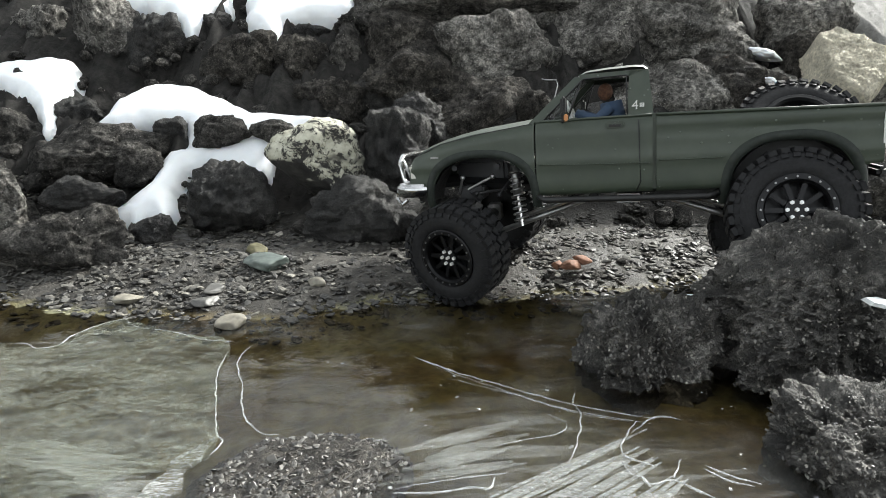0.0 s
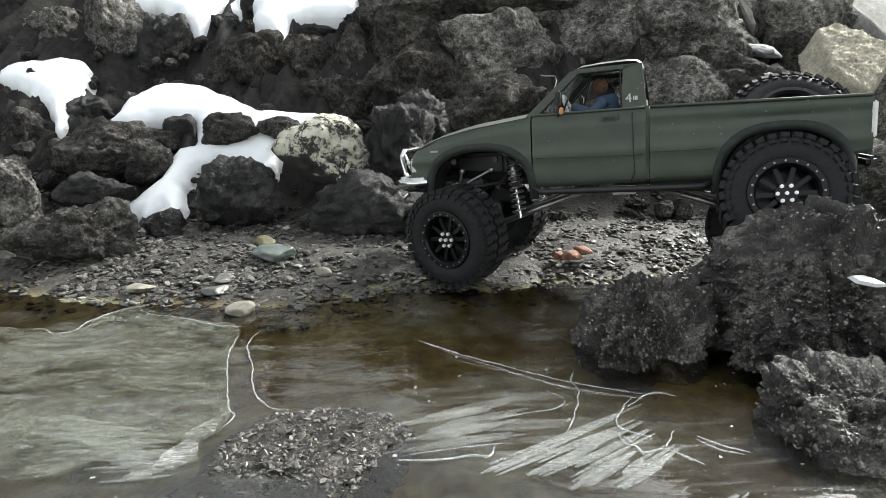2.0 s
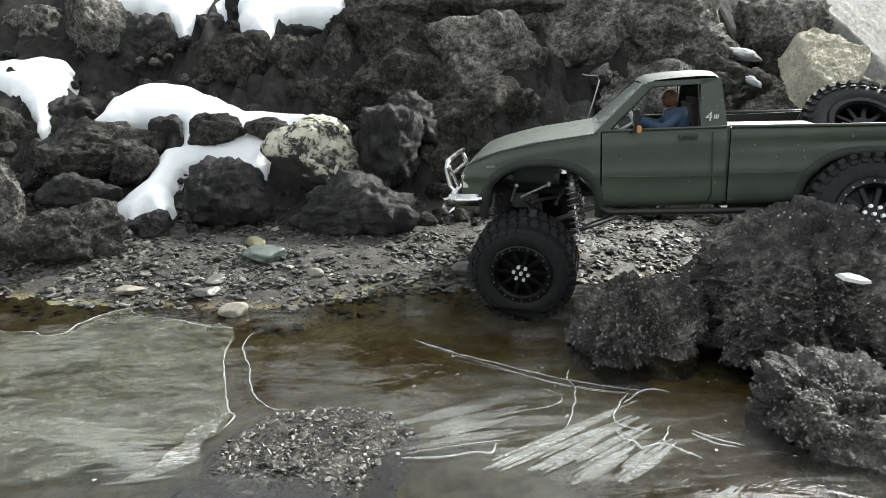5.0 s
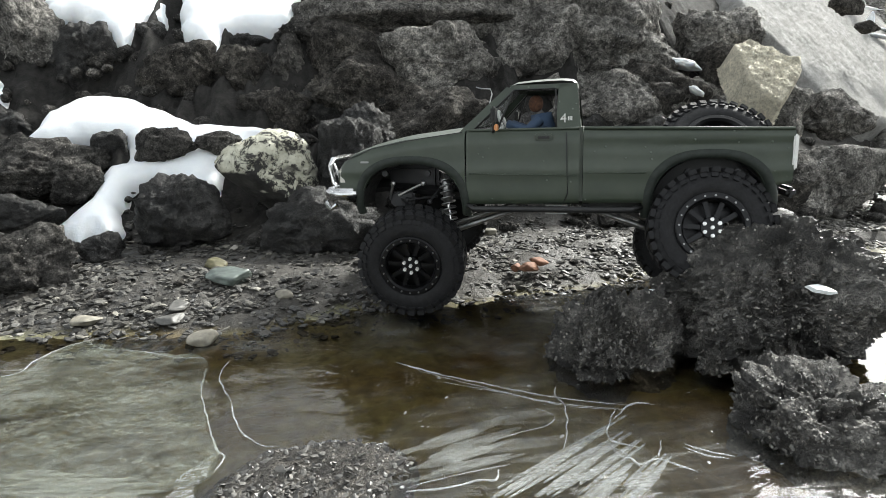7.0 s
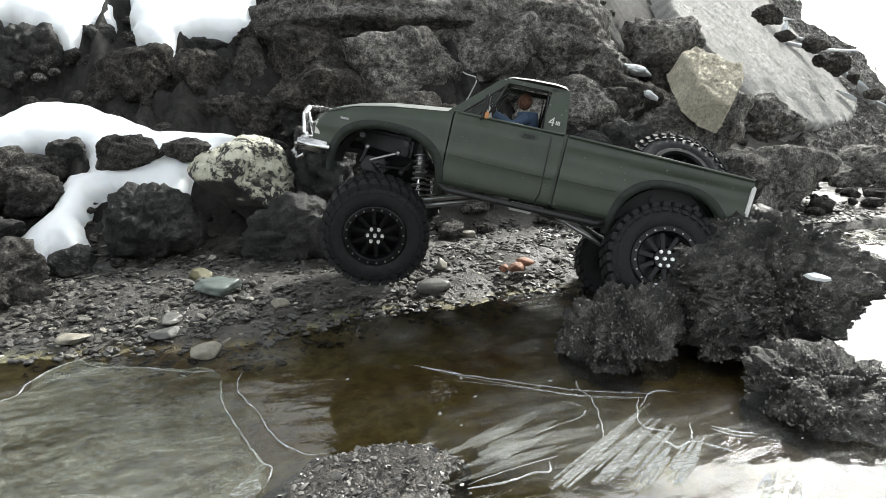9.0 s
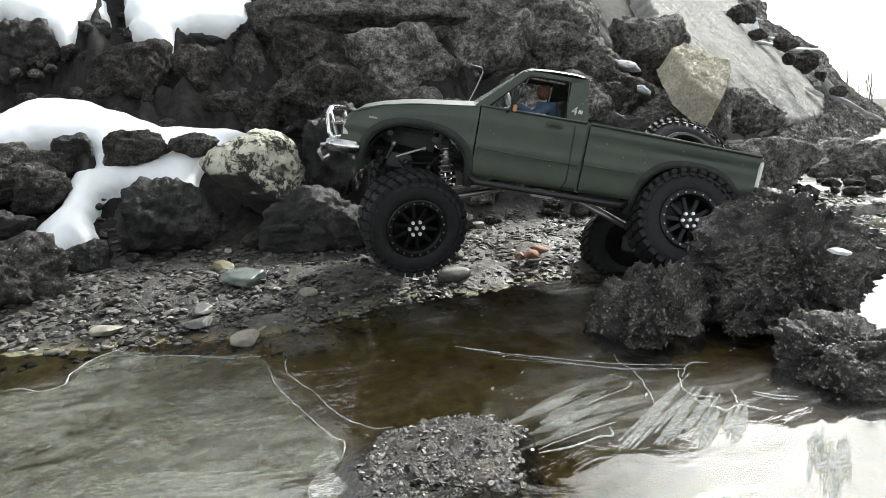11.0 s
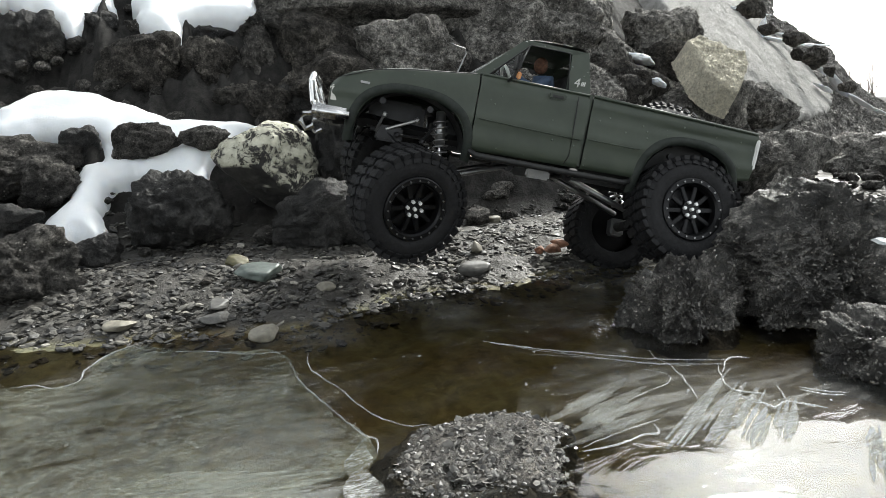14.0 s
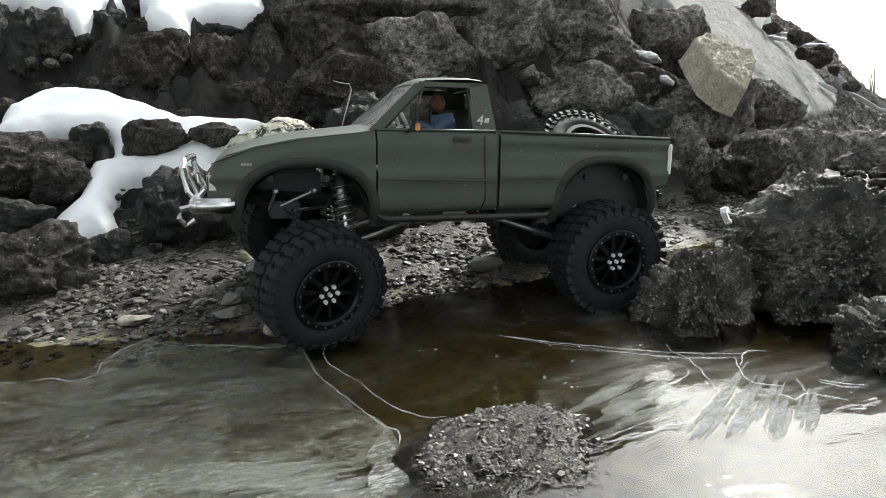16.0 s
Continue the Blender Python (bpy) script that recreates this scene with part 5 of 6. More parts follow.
    bm = bmesh.new()
    add_grid(bm, [[mm(-178, -76, 78), mm(-178, 76, 78)], [mm(-177, -72, 88), mm(-177, 72, 88)]])
    add_box(bm, *mm(-182, -178.5), *mm(-80, 80), *mm(6, 79))
    part("cab_back", bm, M_PAINT, truck)
    bm = bmesh.new()
    add_grid(bm, [[mm(-177, -70, 88), mm(-177, 70, 88)], [mm(-175, -60, 119), mm(-175, 60, 119)]])
    part("rear_window", bm, M_GLASS, truck, "clear rear window")
    # cab inside
    bm = bmesh.new()
    add_box(bm, *mm(-176, -70), *mm(-78, 78), *mm(30, 40))
    part("cab_floor", bm, M_TRIM, truck)
    bm = bmesh.new()
    add_box(bm, *mm(-172, -158), *mm(-66, 66), *mm(40, 100), 0.005)
    add_box(bm, *mm(-160, -118), *mm(-66, 66), *mm(40, 56), 0.005)
    part("bench_seat", bm, M_TRIM, truck, "dark bench seat", True)
    bm = bmesh.new()
    add_box(bm, *mm(-84, -62), *mm(-74, 74), *mm(58, 80), 0.004)
    part("dashboard", bm, M_TRIM, truck)
    bm = bmesh.new()
    pts = [mm(-98 + 6 * math.sin(a), 38 + 17 * math.cos(a), 82 + 15 * math.sin(a)) for a in np.linspace(0, 2 * math.pi, 21)]
    add_tube(bm, pts, 0.0018, 6)
    add_rod(bm, mm(-98, 38, 82), mm(-80, 38, 72), 0.0016)
    part("steering_wheel", bm, M_WHITE, truck, "pale steering wheel", True)
    # mirrors, wiper, aerial
    for s in (1, -1):
        bm = bmesh.new()
        add_rod(bm, mm(-92, s * 78, 76), mm(-94, s * 92, 80), 0.0014)
        add_rod(bm, mm(-94, s * 92, 77), mm(-95, s * 92, 90), 0.0012)
        mirror = part("wing_mirror", bm, M_TRIM, truck)
        bm = bmesh.new()
        add_box(bm, *mm(-98, -93), *sorted(mm(s * 84, s * 101)), *mm(84, 101), 0.002)
        part("housing", bm, M_TRIM, mirror, "black mirror housing")
        bm = bmesh.new()
        add_box(bm, *mm(-100, -96), *sorted(mm(s * 92, s * 98)), *mm(77, 84), 0.001)
        part("marker", bm, M_LAMP, mirror, "amber marker on the mirror arm")
    bm = bmesh.new()
    add_tube(bm, [mm(-52, -64, 78), mm(-60, -78, 100), mm(-66, -79, 122), mm(-64, -79, 128), mm(-52, -79, 129), mm(-46, -79, 131)], 0.0009, 6)
    part("aerial", bm, M_STEEL, truck, "bent wire aerial", True)
    bm = bmesh.new()
    add_tube(bm, [mm(-56, 20, 80), mm(-66, 44, 84), mm(-72, 58, 88)], 0.0009, 6)
    add_tube(bm, [mm(-56, -24, 80), mm(-66, 0, 85), mm(-72, 18, 90)], 0.0009, 6)
    part("wiper", bm, M_TRIM, truck)
    # load bed
    bm = bmesh.new()
    add_box(bm, *mm(-367, -184), *mm(-58, 58), *mm(-9, -6))
    part("bed_floor", bm, M_TRIM, truck, "black load bed lining")
    bm = bmesh.new()
    add_box(bm, *mm(-188, -184), *mm(-74, 74), *mm(4, 76))
    part("bed_front", bm, M_TRIM, truck)
    for s in (1, -1):
        for name, y0, y1, z0, z1 in (("bed_wall", 75, 79, 54, 75), ("bed_ledge", 60, 79, 50, 53), ("bed_inner_wall", 58, 61, -6, 49)):
            bm = bmesh.new()
            add_box(bm, *mm(-366, -189), *sorted(mm(s * y0, s * y1)), *mm(z0, z1))
            part(name, bm, M_TRIM, truck)
    bm = bmesh.new()
    add_box(bm, *mm(-371, -366), *mm(-80.5, 80.5), *mm(24, 74.5), 0.0015)
    gate = part("tailgate", bm, M_PAINT, truck)
    bm = bmesh.new()
    add_box(bm, *mm(-373, -371), *mm(-12, 12), *mm(60, 66), 0.0006)
    part("latch", bm, M_TRIM, gate, "black latch")
    for s in (1, -1):
        bm = bmesh.new()
        add_box(bm, *mm(-373.5, -369.5), *sorted(mm(s * 77, s * 85)), *mm(36, 68), 0.0012)
        part("tail_light", bm, M_WHITE, truck, "pale wrapped tail light edge")
    # white traction boards lying in the bed behind the cab
    bm = bmesh.new()
    add_box(bm, *mm(-262, -186), *mm(20, 62), *mm(79, 81.5), 0.0008, Matrix.Rotation(radians(-1.5), 4, "Y"))
    part("traction_board", bm, M_STEEL, truck, "pale board lying over the bed")
    # decal: white figure and small bar lettering
    add_decal(truck)
    # bumper, bull bar, winch hook
    bm = bmesh.new()
    add_box(bm, *mm(82, 94), *mm(-86, 86), *mm(5, 20), 0.003)
    for s in (1, -1):
        add_box(bm, *mm(58, 92), *sorted(mm(s * 81, s * 88)), *mm(6, 19), 0.003)
    bumper = part("front_bumper", bm, M_CHROME, truck, "scuffed chrome front bumper", True)
    bm = bmesh.new()
    for s in (1, -1):
        add_tube(bm, [mm(90, s * 54, 14), mm(97, s * 54, 22), mm(101, s * 53, 42), mm(100, s * 45, 49), mm(100, 0, 50)], 0.0028, 8)
        add_rod(bm, mm(99, s * 53, 32), mm(99, 0, 32), 0.0022)
        add_rod(bm, mm(90, s * 46, 20), mm(100, s * 46, 44), 0.0022)
    part("bull_bar", bm, M_CHROME, bumper, "chrome tube bull bar")
    for s in (1, -1):
        bm = bmesh.new()
        add_tube(bm, [mm(93, s * 60, 10), mm(103, s * 60, 8), mm(105, s * 60, 0), mm(99, s * 60, -7), mm(92, s * 60, -2)], 0.0027, 6)
        part("tow_hook", bm, M_CHROME, bumper, "chrome tow hook")
    bm = bmesh.new()
    add_box(bm, *mm(-381, -372), *mm(-66, 66), *mm(8, 18), 0.003)
    part("rear_bumper", bm, M_TRIM, truck, "black rear bumper")
    # chassis
    for s in (1, -1):
        bm = bmesh.new()
        rows = []
        add_tube(bm, [mm(80, s * 34, 12), mm(40, s * 34, 16), mm(-50, s * 34, 10), mm(-180, s * 34, 2), mm(-220, s * 34, -7), mm(-368, s * 34, -7)], 0.0055, 4)
        part("frame_rail", bm, M_DARKMETAL, truck, "dark steel frame rail")
        # inner wheel wells
        for cx, rx, rz in ((-3, 56, 47), (-300, 52, 50)):
            bm = bmesh.new()
            rows = []
            for k in range(17):
                a = math.pi * k / 16
                rows.append([mm(cx + rx * math.cos(a), s * 80, -1 + rz * math.sin(a)), mm(cx + rx * math.cos(a), s * 42, -1 + rz * math.sin(a))])
            add_grid(bm, rows)
            part("wheel_well", bm, M_TRIM, truck)
        for cx in (28, -20, -282, -326):
            bm = bmesh.new()
            bmesh.ops.create_cone(bm, segments=14, radius1=0.0032, radius2=0.0032, depth=0.004, cap_ends=True, matrix=Matrix.Translation(mm(cx, s * 72, 34)) @ Matrix.Rotation(radians(90), 4, "X"))
            part("body_post", bm, M_DARKMETAL, truck, "dark body post ring")
        # shock absorbers
        for x0, x1, z0 in ((-34, -28, 36), (-262, -282, 30)):
            a, b = Vector(mm(x0, s * 50, z0)), Vector(mm(x1 - 14, s * 58, -34))
            bm = bmesh.new()
            add_rod(bm, a, a.lerp(b, 0.5), 0.0052, sides=12)
            shock = part("shock_absorber", bm, M_STEEL, truck, "steel coil-over shock absorber", True)
            bm = bmesh.new()
            add_rod(bm, a.lerp(b, 0.45), b, 0.002)
            part("piston_rod", bm, M_CHROME, shock)
            bm = bmesh.new()
            d = (b - a).normalized()
            turn = d.to_track_quat("Z", "Y").to_matrix()
            add_tube(bm, [a.lerp(b, 0.12 + 0.8 * k / 90) + turn @ Vector((0.0075 * math.cos(k * 0.62), 0.0075 * math.sin(k * 0.62), 0)) for k in range(91)], 0.0011, 5)
            part("coil_spring", bm, M_STEEL, shock, "", True)
        # suspension links to the middle of the frame
        for a, b in (((-118, s * 34, -6), (-14, s * 44, -42)), ((-186, s * 34, -6), (-286, s * 44, -40))):
            bm = bmesh.new()
            add_rod(bm, mm(*a), mm(*b), 0.0032, sides=10)
            link = part("suspension_link", bm, M_STEEL, truck, "bright steel suspension link", True)
            bm = bmesh.new()
            bmesh.ops.create_cone(bm, segments=14, radius1=0.0055, radius2=0.0055, depth=0.006, cap_ends=True, matrix=Matrix.Translation(mm(*a)) @ Matrix.Rotation(radians(90), 4, "X"))
            part("rod_end", bm, M_DARKMETAL, link, "black rod end")
    bm = bmesh.new()
    add_box(bm, *mm(-168, -140), *mm(-34, 34), *mm(-14, -4), 0.002)
    part("skid_plate", bm, M_STEEL, truck, "grey skid plate")
    bm = bmesh.new()
    add_box(bm, *mm(-130, -30), *mm(-22, 22), *mm(0, 30), 0.004)
    add_box(bm, *mm(-20, 40), *mm(-26, 26), *mm(6, 40), 0.004)
    part("gearbox", bm, M_DARKMETAL, truck, "dark gearbox and motor")
    for k, (a, b) in enumerate((((34, 40, 20), (6, 58, -6)), ((20, 52, 8), (-10, 56, 22)), ((-22, 40, 6), (8, 60, 4)), ((30, 54, 4), (24, 58, 22)), ((-30, 46, 20), (-18, 60, 2)))):
        bm = bmesh.new()
        add_rod(bm, mm(*a), mm(*b), 0.0016, sides=6)
        bmesh.ops.create_icosphere(bm, subdivisions=1, radius=0.0034, matrix=Matrix.Translation(mm(*b)))
        part("steering_rod", bm, M_STEEL if k % 2 else M_DARKMETAL, truck, "small steel steering rod")
    bm = bmesh.new()
    add_box(bm, *mm(2, 30), *mm(28, 52), *mm(-4, 12), 0.002)
    part("servo", bm, M_DARKMETAL, truck, "dark steering servo")


def add_decal(truck):
    bm = bmesh.new()
    y = 72.4
    cu = bpy.data.curves.new("decal_text", "FONT")
    cu.body = "4"
    cu.size = 0.013
    cu.extrude = 0.0002
    ob = new("decal", cu)
    dg = bpy.context.evaluated_depsgraph_get()
    me = bpy.data.meshes.new_from_object(ob.evaluated_get(dg))
    bpy.data.objects.remove(ob)
    me.materials.clear()
    me.materials.append(M_WHITE)
    d = new("decal", me)
    d.parent = truck
    d.matrix_basis = Matrix.Translation(mm(-159.5, 77.4, 84)) @ Matrix.Rotation(radians(-20), 4, "X") @ Matrix.Rotation(radians(180), 4, "Z") @ Matrix.Rotation(radians(90), 4, "X")
    tagged(d, "small white figure and bars decal")
    for k in range(3):
        add_box(bm, *mm(-170.5 + k * 1.6, -169.4 + k * 1.6), *mm(-0.2, 0.2), *mm(0, 4))
    bar = part("decal_lettering", bm, M_WHITE, d)
    bar.matrix_parent_inverse = Matrix.Identity(4)
    bar.matrix_basis = Matrix.Translation(mm(178, 2, 0)) @ Matrix.Rotation(radians(-90), 4, "X")


def wheel_meshes():
    """Tyre with shoulder lugs, spoked bead-lock rim, hub bolts. The axle is y, the outer face +y."""
    R, W = 0.0565, 0.0215
    bm = bmesh.new()
    prof = [(-0.85, 0.56), (-0.98, 0.62), (-1.0, 0.75), (-0.93, 0.89), (-0.75, 0.955), (0, 0.965), (0.75, 0.955), (0.93, 0.89), (1.0, 0.75), (0.98, 0.62), (0.85, 0.56)]
    n = 64
    rings = []
    for i in range(n):
        a = 2 * math.pi * i / n
        rings.append([bm.verts.new((R * r * math.cos(a), W * w, R * r * math.sin(a))) for w, r in prof])
    for i in range(n):
        u, v = rings[i], rings[(i + 1) % n]
        for k in range(len(prof) - 1):
            bm.faces.new((u[k], u[k + 1], v[k + 1], v[k]))
    ty = bpy.data.meshes.new("tyre")
    bmesh.ops.recalc_face_normals(bm, faces=bm.faces)
    bm.to_mesh(ty)
    bm.free()
    ty.materials.append(M_TYRE)
    # one tread block: shoulder lug, wall lug and middle lug in one piece
    bm = bmesh.new()
    for w0, w1, da, skew in ((0.40, 1.0, 0.0, 0.25), (0.05, 0.44, 0.18, 0.6)):
        add_box(bm, -0.0030, 0.0018, W * (w0 - w1) / 2, W * (w1 - w0) / 2, -0.0041, 0.0041, 0.0005, Matrix.Rotation(-da, 4, "Y") @ Matrix.Translation((R * 0.972, W * (w0 + w1) / 2, 0)) @ Matrix.Rotation(skew, 4, "X"))
    add_box(bm, -0.0042, 0.0050, -0.0012, 0.0004, -0.0030, 0.0030, 0.0003, Matrix.Translation((R * 0.905, W * 0.95, 0)) @ Matrix.Rotation(-0.42, 4, "Z"))
    block = bpy.data.meshes.new("tread_block")
    bmesh.ops.recalc_face_normals(bm, faces=bm.faces)
    bm.to_mesh(block)
    bm.free()
    block.materials.append(M_TYRE)
    bm = bmesh.new()
    rows = []
    prof = [(0.6, 0.57), (0.98, 0.58), (1.02, 0.56), (1.02, 0.49), (0.9, 0.46), (0.55, 0.44), (0.5, 0.2), (0.62, 0.17), (0.66, 0.0)]
    for i in range(49):
        a = 2 * math.pi * i / 48
        rows.append([(R * r * math.cos(a), W * w, R * r * math.sin(a)) for w, r in prof[:6]])
    add_grid(bm, rows)
    for i in range(10):
        a = 2 * math.pi * i / 10
        add_box(bm, R * 0.15, R * 0.47, -0.0016, 0.0016, -0.0022, 0.0022, 0.0006, Matrix.Rotation(a, 4, "Y") @ Matrix.Translation((0, W * 0.62, 0)))
    bmesh.ops.create_cone(bm, segments=24, radius1=R * 0.2, radius2=R * 0.17, depth=0.006, cap_ends=True, matrix=Matrix.Translation((0, W * 0.66, 0)) @ Matrix.Rotation(radians(-90), 4, "X"))
    bmesh.ops.create_cone(bm, segments=32, radius1=R * 0.54, radius2=R * 0.54, depth=0.004, cap_ends=True, matrix=Matrix.Translation((0, -W * 0.1, 0)) @ Matrix.Rotation(radians(-90), 4, "X"))
    rim = bpy.data.meshes.new("rim")
    bmesh.ops.recalc_face_normals(bm, faces=bm.faces)
    bm.to_mesh(rim)
    bm.free()
    rim.polygons.foreach_set("use_smooth", [False] * len(rim.polygons))
    rim.materials.append(M_RIM)
    bm = bmesh.new()
    bmesh.ops.create_cone(bm, segments=6, radius1=0.0021, radius2=0.0019, depth=0.0042, cap_ends=True, matrix=Matrix.Rotation(radians(-90), 4, "X"))
    bolt = bpy.data.meshes.new("hub_bolt")
    bm.to_mesh(bolt)
    bm.free()
    bolt.materials.append(M_SILVER)
    bm = bmesh.new()
    bmesh.ops.create_cone(bm, segments=6, radius1=0.0011, radius2=0.001, depth=0.0016, cap_ends=True, matrix=Matrix.Rotation(radians(-90), 4, "X"))
    small = bpy.data.meshes.new("ring_bolt")
    bm.to_mesh(small)
    bm.free()
    small.materials.append(M_STEEL)
    ty.polygons.foreach_set("use_smooth", [True] * len(ty.polygons))
    return ty, rim, bolt, small, R, W, block


WHEEL = wheel_meshes()


def add_tread(wheel):
    block = WHEEL[6]
    for i in range(32):
        for s in (1, -1):
            b = new("tread_block", block)
            b.parent = wheel
            turn = Matrix.Identity(4) if s > 0 else Matrix.Rotation(math.pi, 4, "X")
            b.matrix_basis = Matrix.Rotation(2 * math.pi * (i + (0 if s > 0 else 0.5)) / 32, 4, "Y") @ turn


def add_wheel(truck, s, name="wheel"):
    ty, rim, bolt, small, R, W, block = WHEEL
    w = new(name, ty)
    w.parent = truck
    tagged(w, "black knobbly tyre on a black bead-lock rim")
    add_tread(w)
    flip = Matrix.Identity(4) if s > 0 else Matrix.Rotation(math.pi, 4, "Z")
    r = new("rim", rim)
    r.parent = w
    r.matrix_basis = flip
    for i in range(6):
        b = new("hub_bolt", bolt)
        b.parent = w
        a = 2 * math.pi * i / 6
        b.matrix_basis = flip @ Matrix.Translation((R * 0.135 * math.cos(a), W * 0.83, R * 0.135 * math.sin(a)))
    b = new("hub_nut", bolt)
    b.parent = w
    b.matrix_basis = flip @ Matrix.Translation((0, W * 0.86, 0))
    for i in range(20):
        b = new("ring_bolt", small)
        b.parent = w
        a = 2 * math.pi * i / 20
        b.matrix_basis = flip @ Matrix.Translation((R * 0.525 * math.cos(a), W * 1.04, R * 0.525 * math.sin(a)))
    return w


def add_axle(truck, front):
    bm = bmesh.new()
    add_rod(bm, mm(0, -80, 0), mm(0, 80, 0), 0.0065, sides=12)
    add_rod(bm, mm(-3, 14, 0), mm(3, 14, 0), 0.016, sides=16)
    bmesh.ops.create_icosphere(bm, subdivisions=2, radius=0.0155, matrix=Matrix.Translation(mm(0, 14, 0)))
    ax = part("axle", bm, M_DARKMETAL, truck, "dark cast axle housing", True)
    for s in (1, -1):
        bm = bmesh.new()
        add_box(bm, *mm(-9, 9), *sorted(mm(s * 62, s * 78)), *mm(-11, 11), 0.002)
        part("knuckle", bm, M_STEEL, ax, "steel axle knuckle")
    bm = bmesh.new()
    add_rod(bm, mm(18 if front else -12, -62, 2), mm(18 if front else -12, 62, 2), 0.0028)
    part("tie_rod", bm, M_STEEL, ax, "bright steel tie rod")
    return ax


truck = thing("model_truck", "olive green radio-controlled pickup model truck with large black tyres", "model truck")
build_body(truck)
axle_f, axle_r = add_axle(truck, True), add_axle(truck, False)
wheel_fl, wheel_fr, wheel_rl, wheel_rr = [add_wheel(truck, s) for s in (1, -1, 1, -1)]

# spare wheel lying in the load bed
spare = new("spare_wheel", WHEEL[0])
tagged(spare, "spare knobbly black tyre lying in the truck bed", "spare wheel")
sr = new("rim", WHEEL[1])
sr.parent = spare
add_tread(spare)


def build_driver():
    """A small plain driver doll, one shape."""
    bm = bmesh.new()
    bmesh.ops.create_uvsphere(bm, u_segments=16, v_segments=12, radius=0.0078, matrix=Matrix.Translation(mm(-132, 40, 104)) @ Matrix.Diagonal((1, 0.9, 1.15, 1)))
    bmesh.ops.create_cone(bm, segments=14, radius1=0.016, radius2=0.011, depth=0.036, cap_ends=True, matrix=Matrix.Translation(mm(-140, 38, 76)) @ Matrix.Rotation(radians(8), 4, "Y"))
    for s in (18, 56):
        add_tube(bm, [mm(-138, s, 88), mm(-124, s + (4 if s > 40 else -2), 76), mm(-104, s * 0.9 + 4, 84)], [0.006, 0.0055, 0.0045], 8)
    for f in bm.faces:
        c = f.calc_center_median()
        f.material_index = 1 if c.z > 0.0945 else 0
        if c.x > -0.1085 and c.z > 0.078 and c.z < 0.094:
            f.material_index = 2
        f.smooth = True
    d = part("driver_doll", bm, M_BLUE, None, "", True)
    d.data.materials.append(M_ORANGE)
    d.data.materials.append(M_SKIN)
    return tagged(d, "small driver doll in blue with orange hair", "doll")


M_BLUE = plain("blue_cloth", (0.045, 0.075, 0.13), 0.85)
driver = build_driver()


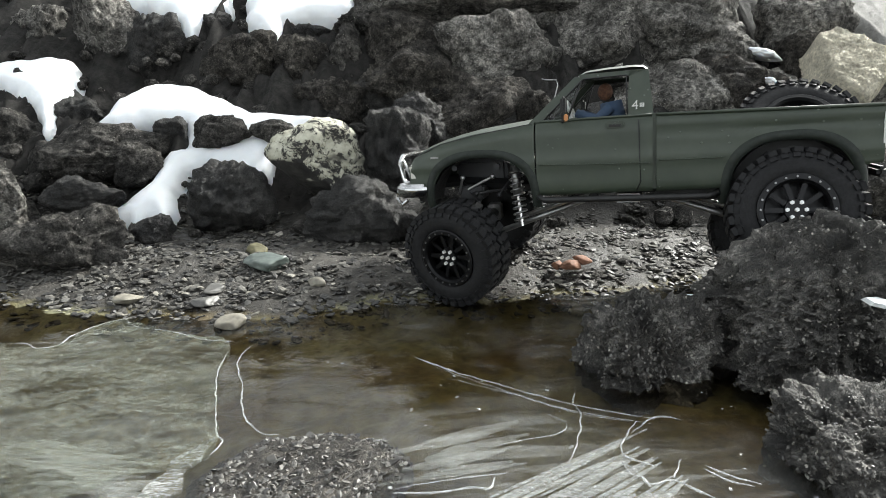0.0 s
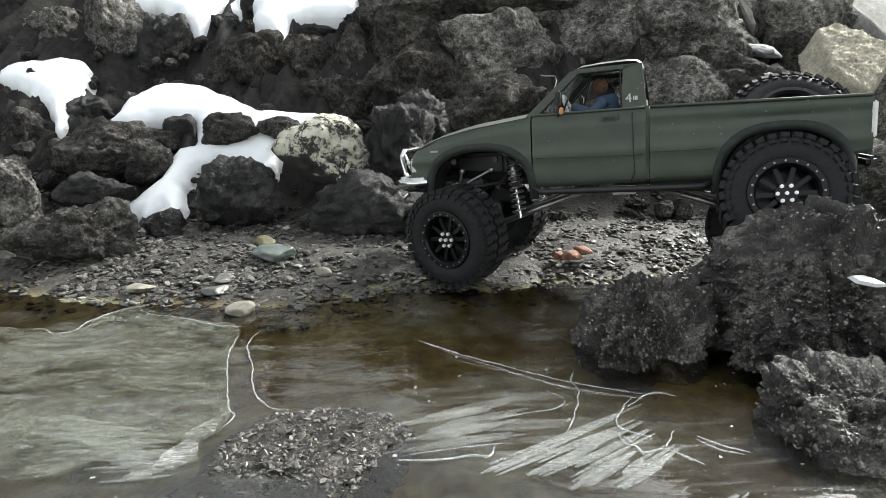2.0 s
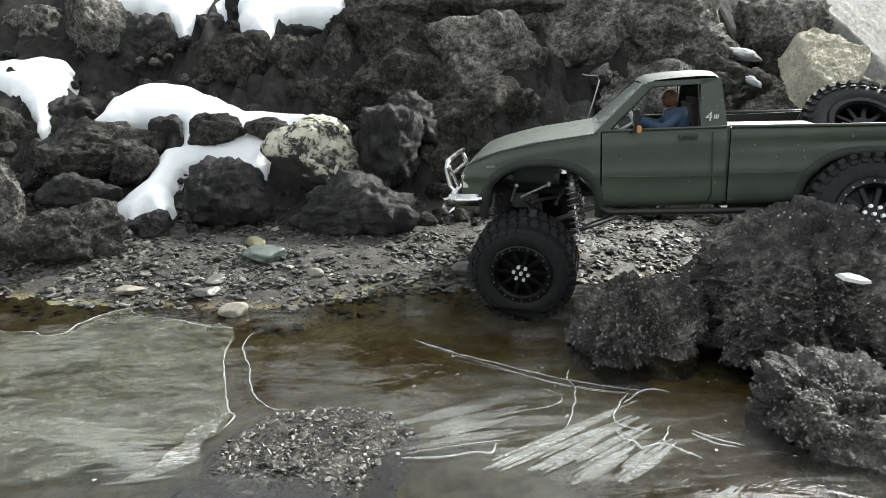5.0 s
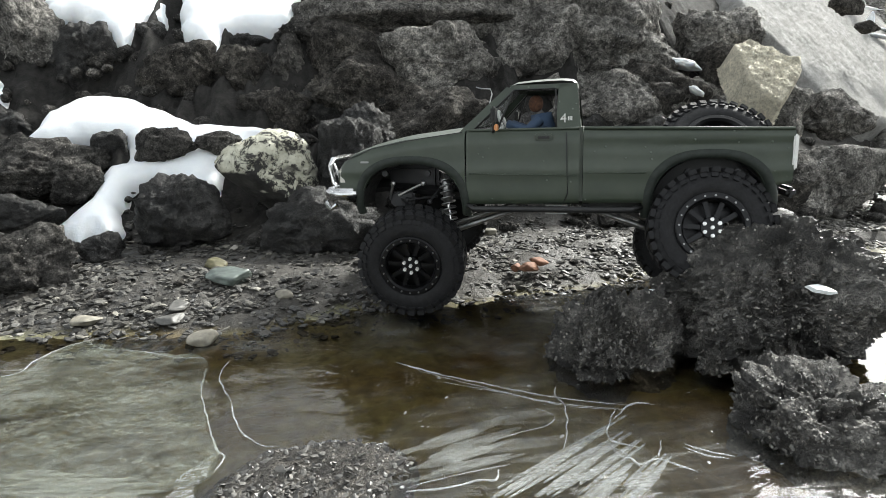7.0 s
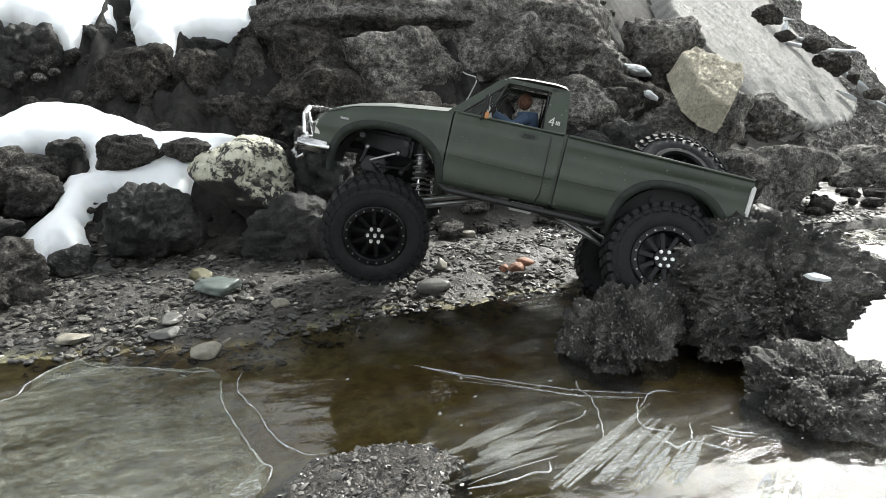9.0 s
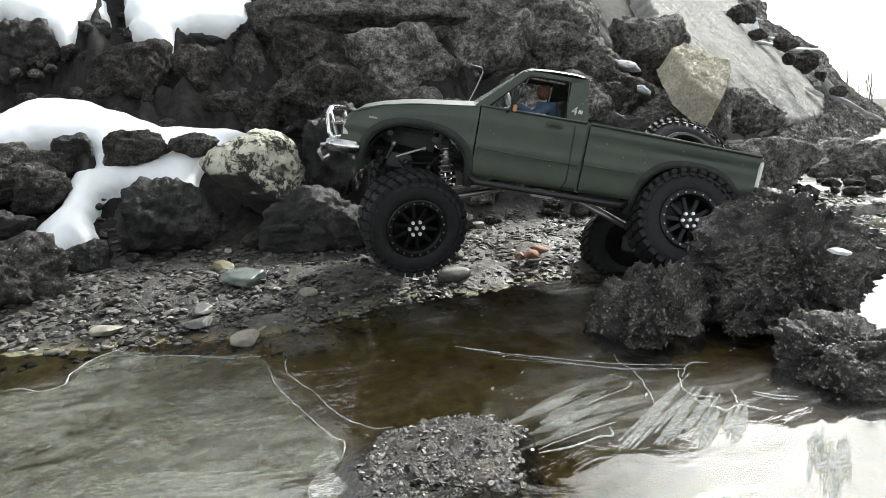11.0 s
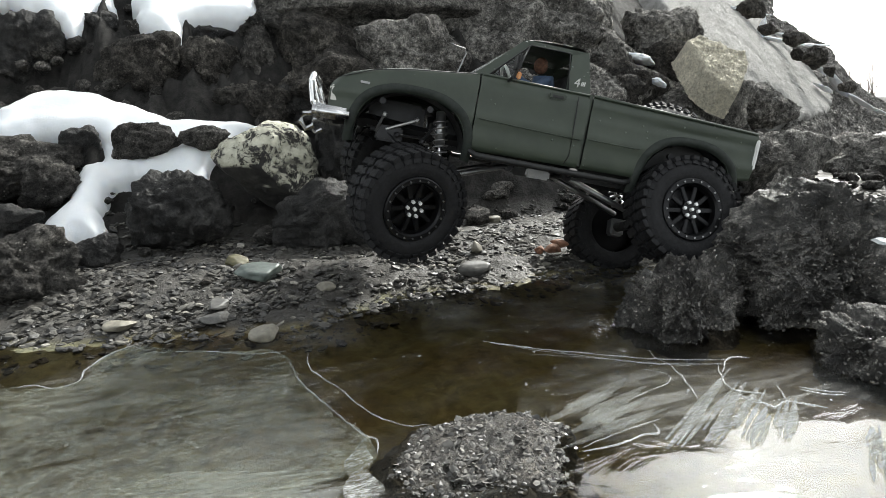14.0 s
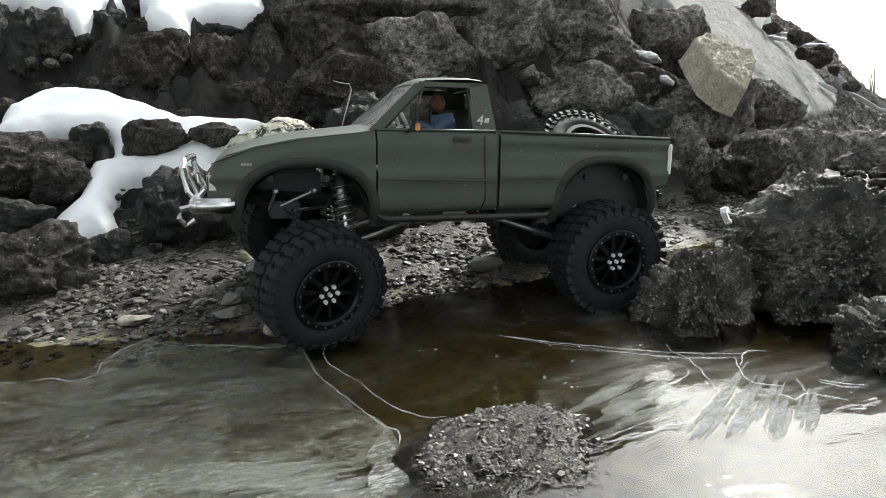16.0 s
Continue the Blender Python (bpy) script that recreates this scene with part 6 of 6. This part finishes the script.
# ---- what moves: the truck, its axles and wheels, the spare and the driver ----
# seconds, place of the truck (x, y, z), its yaw, pitch and roll, then in mm: front hub x, z and rear hub x, z (left side)
TRUCK = [
    (0, 0.2810, 1.0153, 0.1159, 158.18, 4.18, 1.27, 27.5, -57.6, -300, -18.8),
    (0.5, 0.2776, 1.0137, 0.1152, 158.04, 4.09, 1.55, 31, -53.7, -300.5, -16.9),
    (1, 0.2766, 1.0108, 0.1150, 157.63, 4.04, 1.32, 30.5, -51.8, -299.5, -15.5),
    (1.5, 0.2766, 1.0101, 0.1142, 157.75, 4.02, 1.11, 29.5, -50.4, -299, -14.6),
    (2, 0.2780, 1.0137, 0.1140, 157.53, 4.27, 1.31, 31.5, -49, -299, -14.7),
    (2.5, 0.2776, 1.0153, 0.1151, 157.62, 3.79, 0.91, 30.5, -52, -300, -13.3),
    (3, 0.2794, 1.0159, 0.1165, 158.11, 3.75, 0.66, 30, -53.4, -300.5, -12.4),
    (3.5, 0.2809, 0.9820, 0.1132, 156.94, 4.99, 0.91, 23, -46.4, -291.5, -10.5),
    (4, 0.3207, 0.9674, 0.1064, 163.42, 6.47, -6.19, 28, -39.3, -291, -18.1),
    (4.2, 0.3353, 0.9482, 0.1104, 167.17, 3.81, -7.47, 22, -44.3, -298, -9.7),
    (6.3, 0.3209, 0.9931, 0.1081, 154.60, 3.55, 4.34, -12, -64.1, -294, -9),
    (6.5, 0.2938, 0.9964, 0.1123, 157.28, 3.49, 3.30, -19, -62.1, -301, -10.6),
    (7, 0.2409, 0.9921, 0.1218, 155.99, 1.09, 1.88, -14, -57.9, -299, -19.7),
    (7.5, 0.2407, 0.9815, 0.1188, 155.87, 1.48, 1.01, -15, -59.1, -298, -19),
    (8, 0.2328, 0.9951, 0.1384, 153.16, -5.66, 3.73, -22, -60.8, -291, -38),
    (8.2, 0.2192, 0.9939, 0.1630, 154.24, -12.65, 6.71, -21, -56.9, -302, -24),
    (10.3, 0.2084, 0.9985, 0.1548, 156.93, -9.59, -7.09, -16, -66.8, -299, -22),
    (10.5, 0.2215, 0.9999, 0.1481, 156.64, -8.76, -7.51, -16, -64.9, -297, -21),
    (11, 0.2077, 0.9951, 0.1578, 159.39, -10.66, 0.33, -20, -57.3, -295, -9.7),
    (11.5, 0.2095, 0.9949, 0.1518, 159.86, -10.32, 0.50, -18, -55.2, -293, -7.5),
    (12, 0.1812, 0.9897, 0.1824, 163.82, -14.48, 6.32, -20, -58.1, -303, -19.3),
    (12.5, 0.1683, 0.9822, 0.1681, 164.39, -10.37, 0.53, -18, -56.8, -303, -20.3),
    (13, 0.1744, 0.9749, 0.1698, 166.48, -12.38, 2.13, -19, -60.1, -303, -19.9),
    (13.5, 0.1729, 0.9748, 0.1685, 166.81, -11.98, 2.02, -20, -61.2, -303, -20.2),
    (14, 0.1617, 0.9777, 0.1746, 166.66, -12.24, 3.81, -19, -61.3, -304, -21.4),
    (14.5, 0.1645, 0.9789, 0.1715, 166.47, -12.08, 3.31, -20, -62.5, -304, -20.1),
    (15, 0.1540, 0.9766, 0.1764, 168.22, -12.52, 4.72, -19, -60.1, -311, -22.7),
    (15.5, 0.0940, 0.9661, 0.1499, 171.84, -5.42, -0.87, -19, -68.6, -305, -21.3),
    (15.7, 0.0537, 0.9315, 0.1140, 175.04, -4.59, -5.10, -18, -55.1, -298, -34.7),
    (16, 0.0250, 0.9325, 0.1110, 177.17, -2.88, 1.46, -23, -61.2, -299, -46.9),
]
STEER = [(0, -16), (3.5, -18), (4.2, -14), (6.3, 4), (7.5, 8), (8.2, 10), (10.5, 18), (12.5, 22), (15, 22), (16, 20)]


def at(table, t):
    return float(np.interp(t, [r[0] for r in table], [r[1] for r in table]))


def motions():
    body, fa, ra, fl, fr, rl, rr, sp, dr = [], [], [], [], [], [], [], [], []
    spin, last = 0.0, None
    for t, x, y, z, yaw, pitch, roll, fx, fz, rx, rz in TRUCK:
        m = pose(x, y, z, roll, pitch, yaw)
        if last is not None:
            step = Vector((x, y, z)) - last
            ahead = m.to_3x3() @ Vector((1, 0, 0))
            spin += math.degrees(step.dot(ahead) / 0.0565)
        last = Vector((x, y, z))
        body.append((t, m))
        steer = at(STEER, t)
        # left hub as seen; the right one mirrors the axle's tilt about its middle height
        for hx, hz, mid, ax, lw, rw, turn in ((fx, fz, -45, fa, fl, fr, steer), (rx, rz, -42, ra, rl, rr, 0.0)):
            other = 2 * mid - hz
            other = max(-84, min(-8, other))
            tilt = math.degrees(math.atan2(hz - other, 176))
            cx = max(-3, min(20, hx)) if ax is fa else -301
            ax.append((t, pose(cx / 1000, 0, (hz + other) / 2000, tilt, 0, 0)))
            for w, s, h in ((lw, 1, hz), (rw, -1, other)):
                kx = cx / 1000 + (0.024 * math.sin(radians(-turn)) * s)
                ky = s * (TRACK - 0.004 * (1 - math.cos(radians(turn))))
                w.append((t, pose(kx, ky, h / 1000) @ pose(0, 0, 0, 0, 0, turn) @ pose(0, 0, 0, tilt, 0, 0) @ pose(0, 0, 0, 0, spin, 0)))
        sp.append((t, m @ pose(-0.317, 0.004, 0.050, 46, 0, 4)))
        dr.append((t, m))
    for ob, rows in ((truck, body), (axle_f, fa), (axle_r, ra), (wheel_fl, fl), (wheel_fr, fr), (wheel_rl, rl), (wheel_rr, rr), (spare, sp), (driver, dr)):
        walk(ob, rows)


motions()
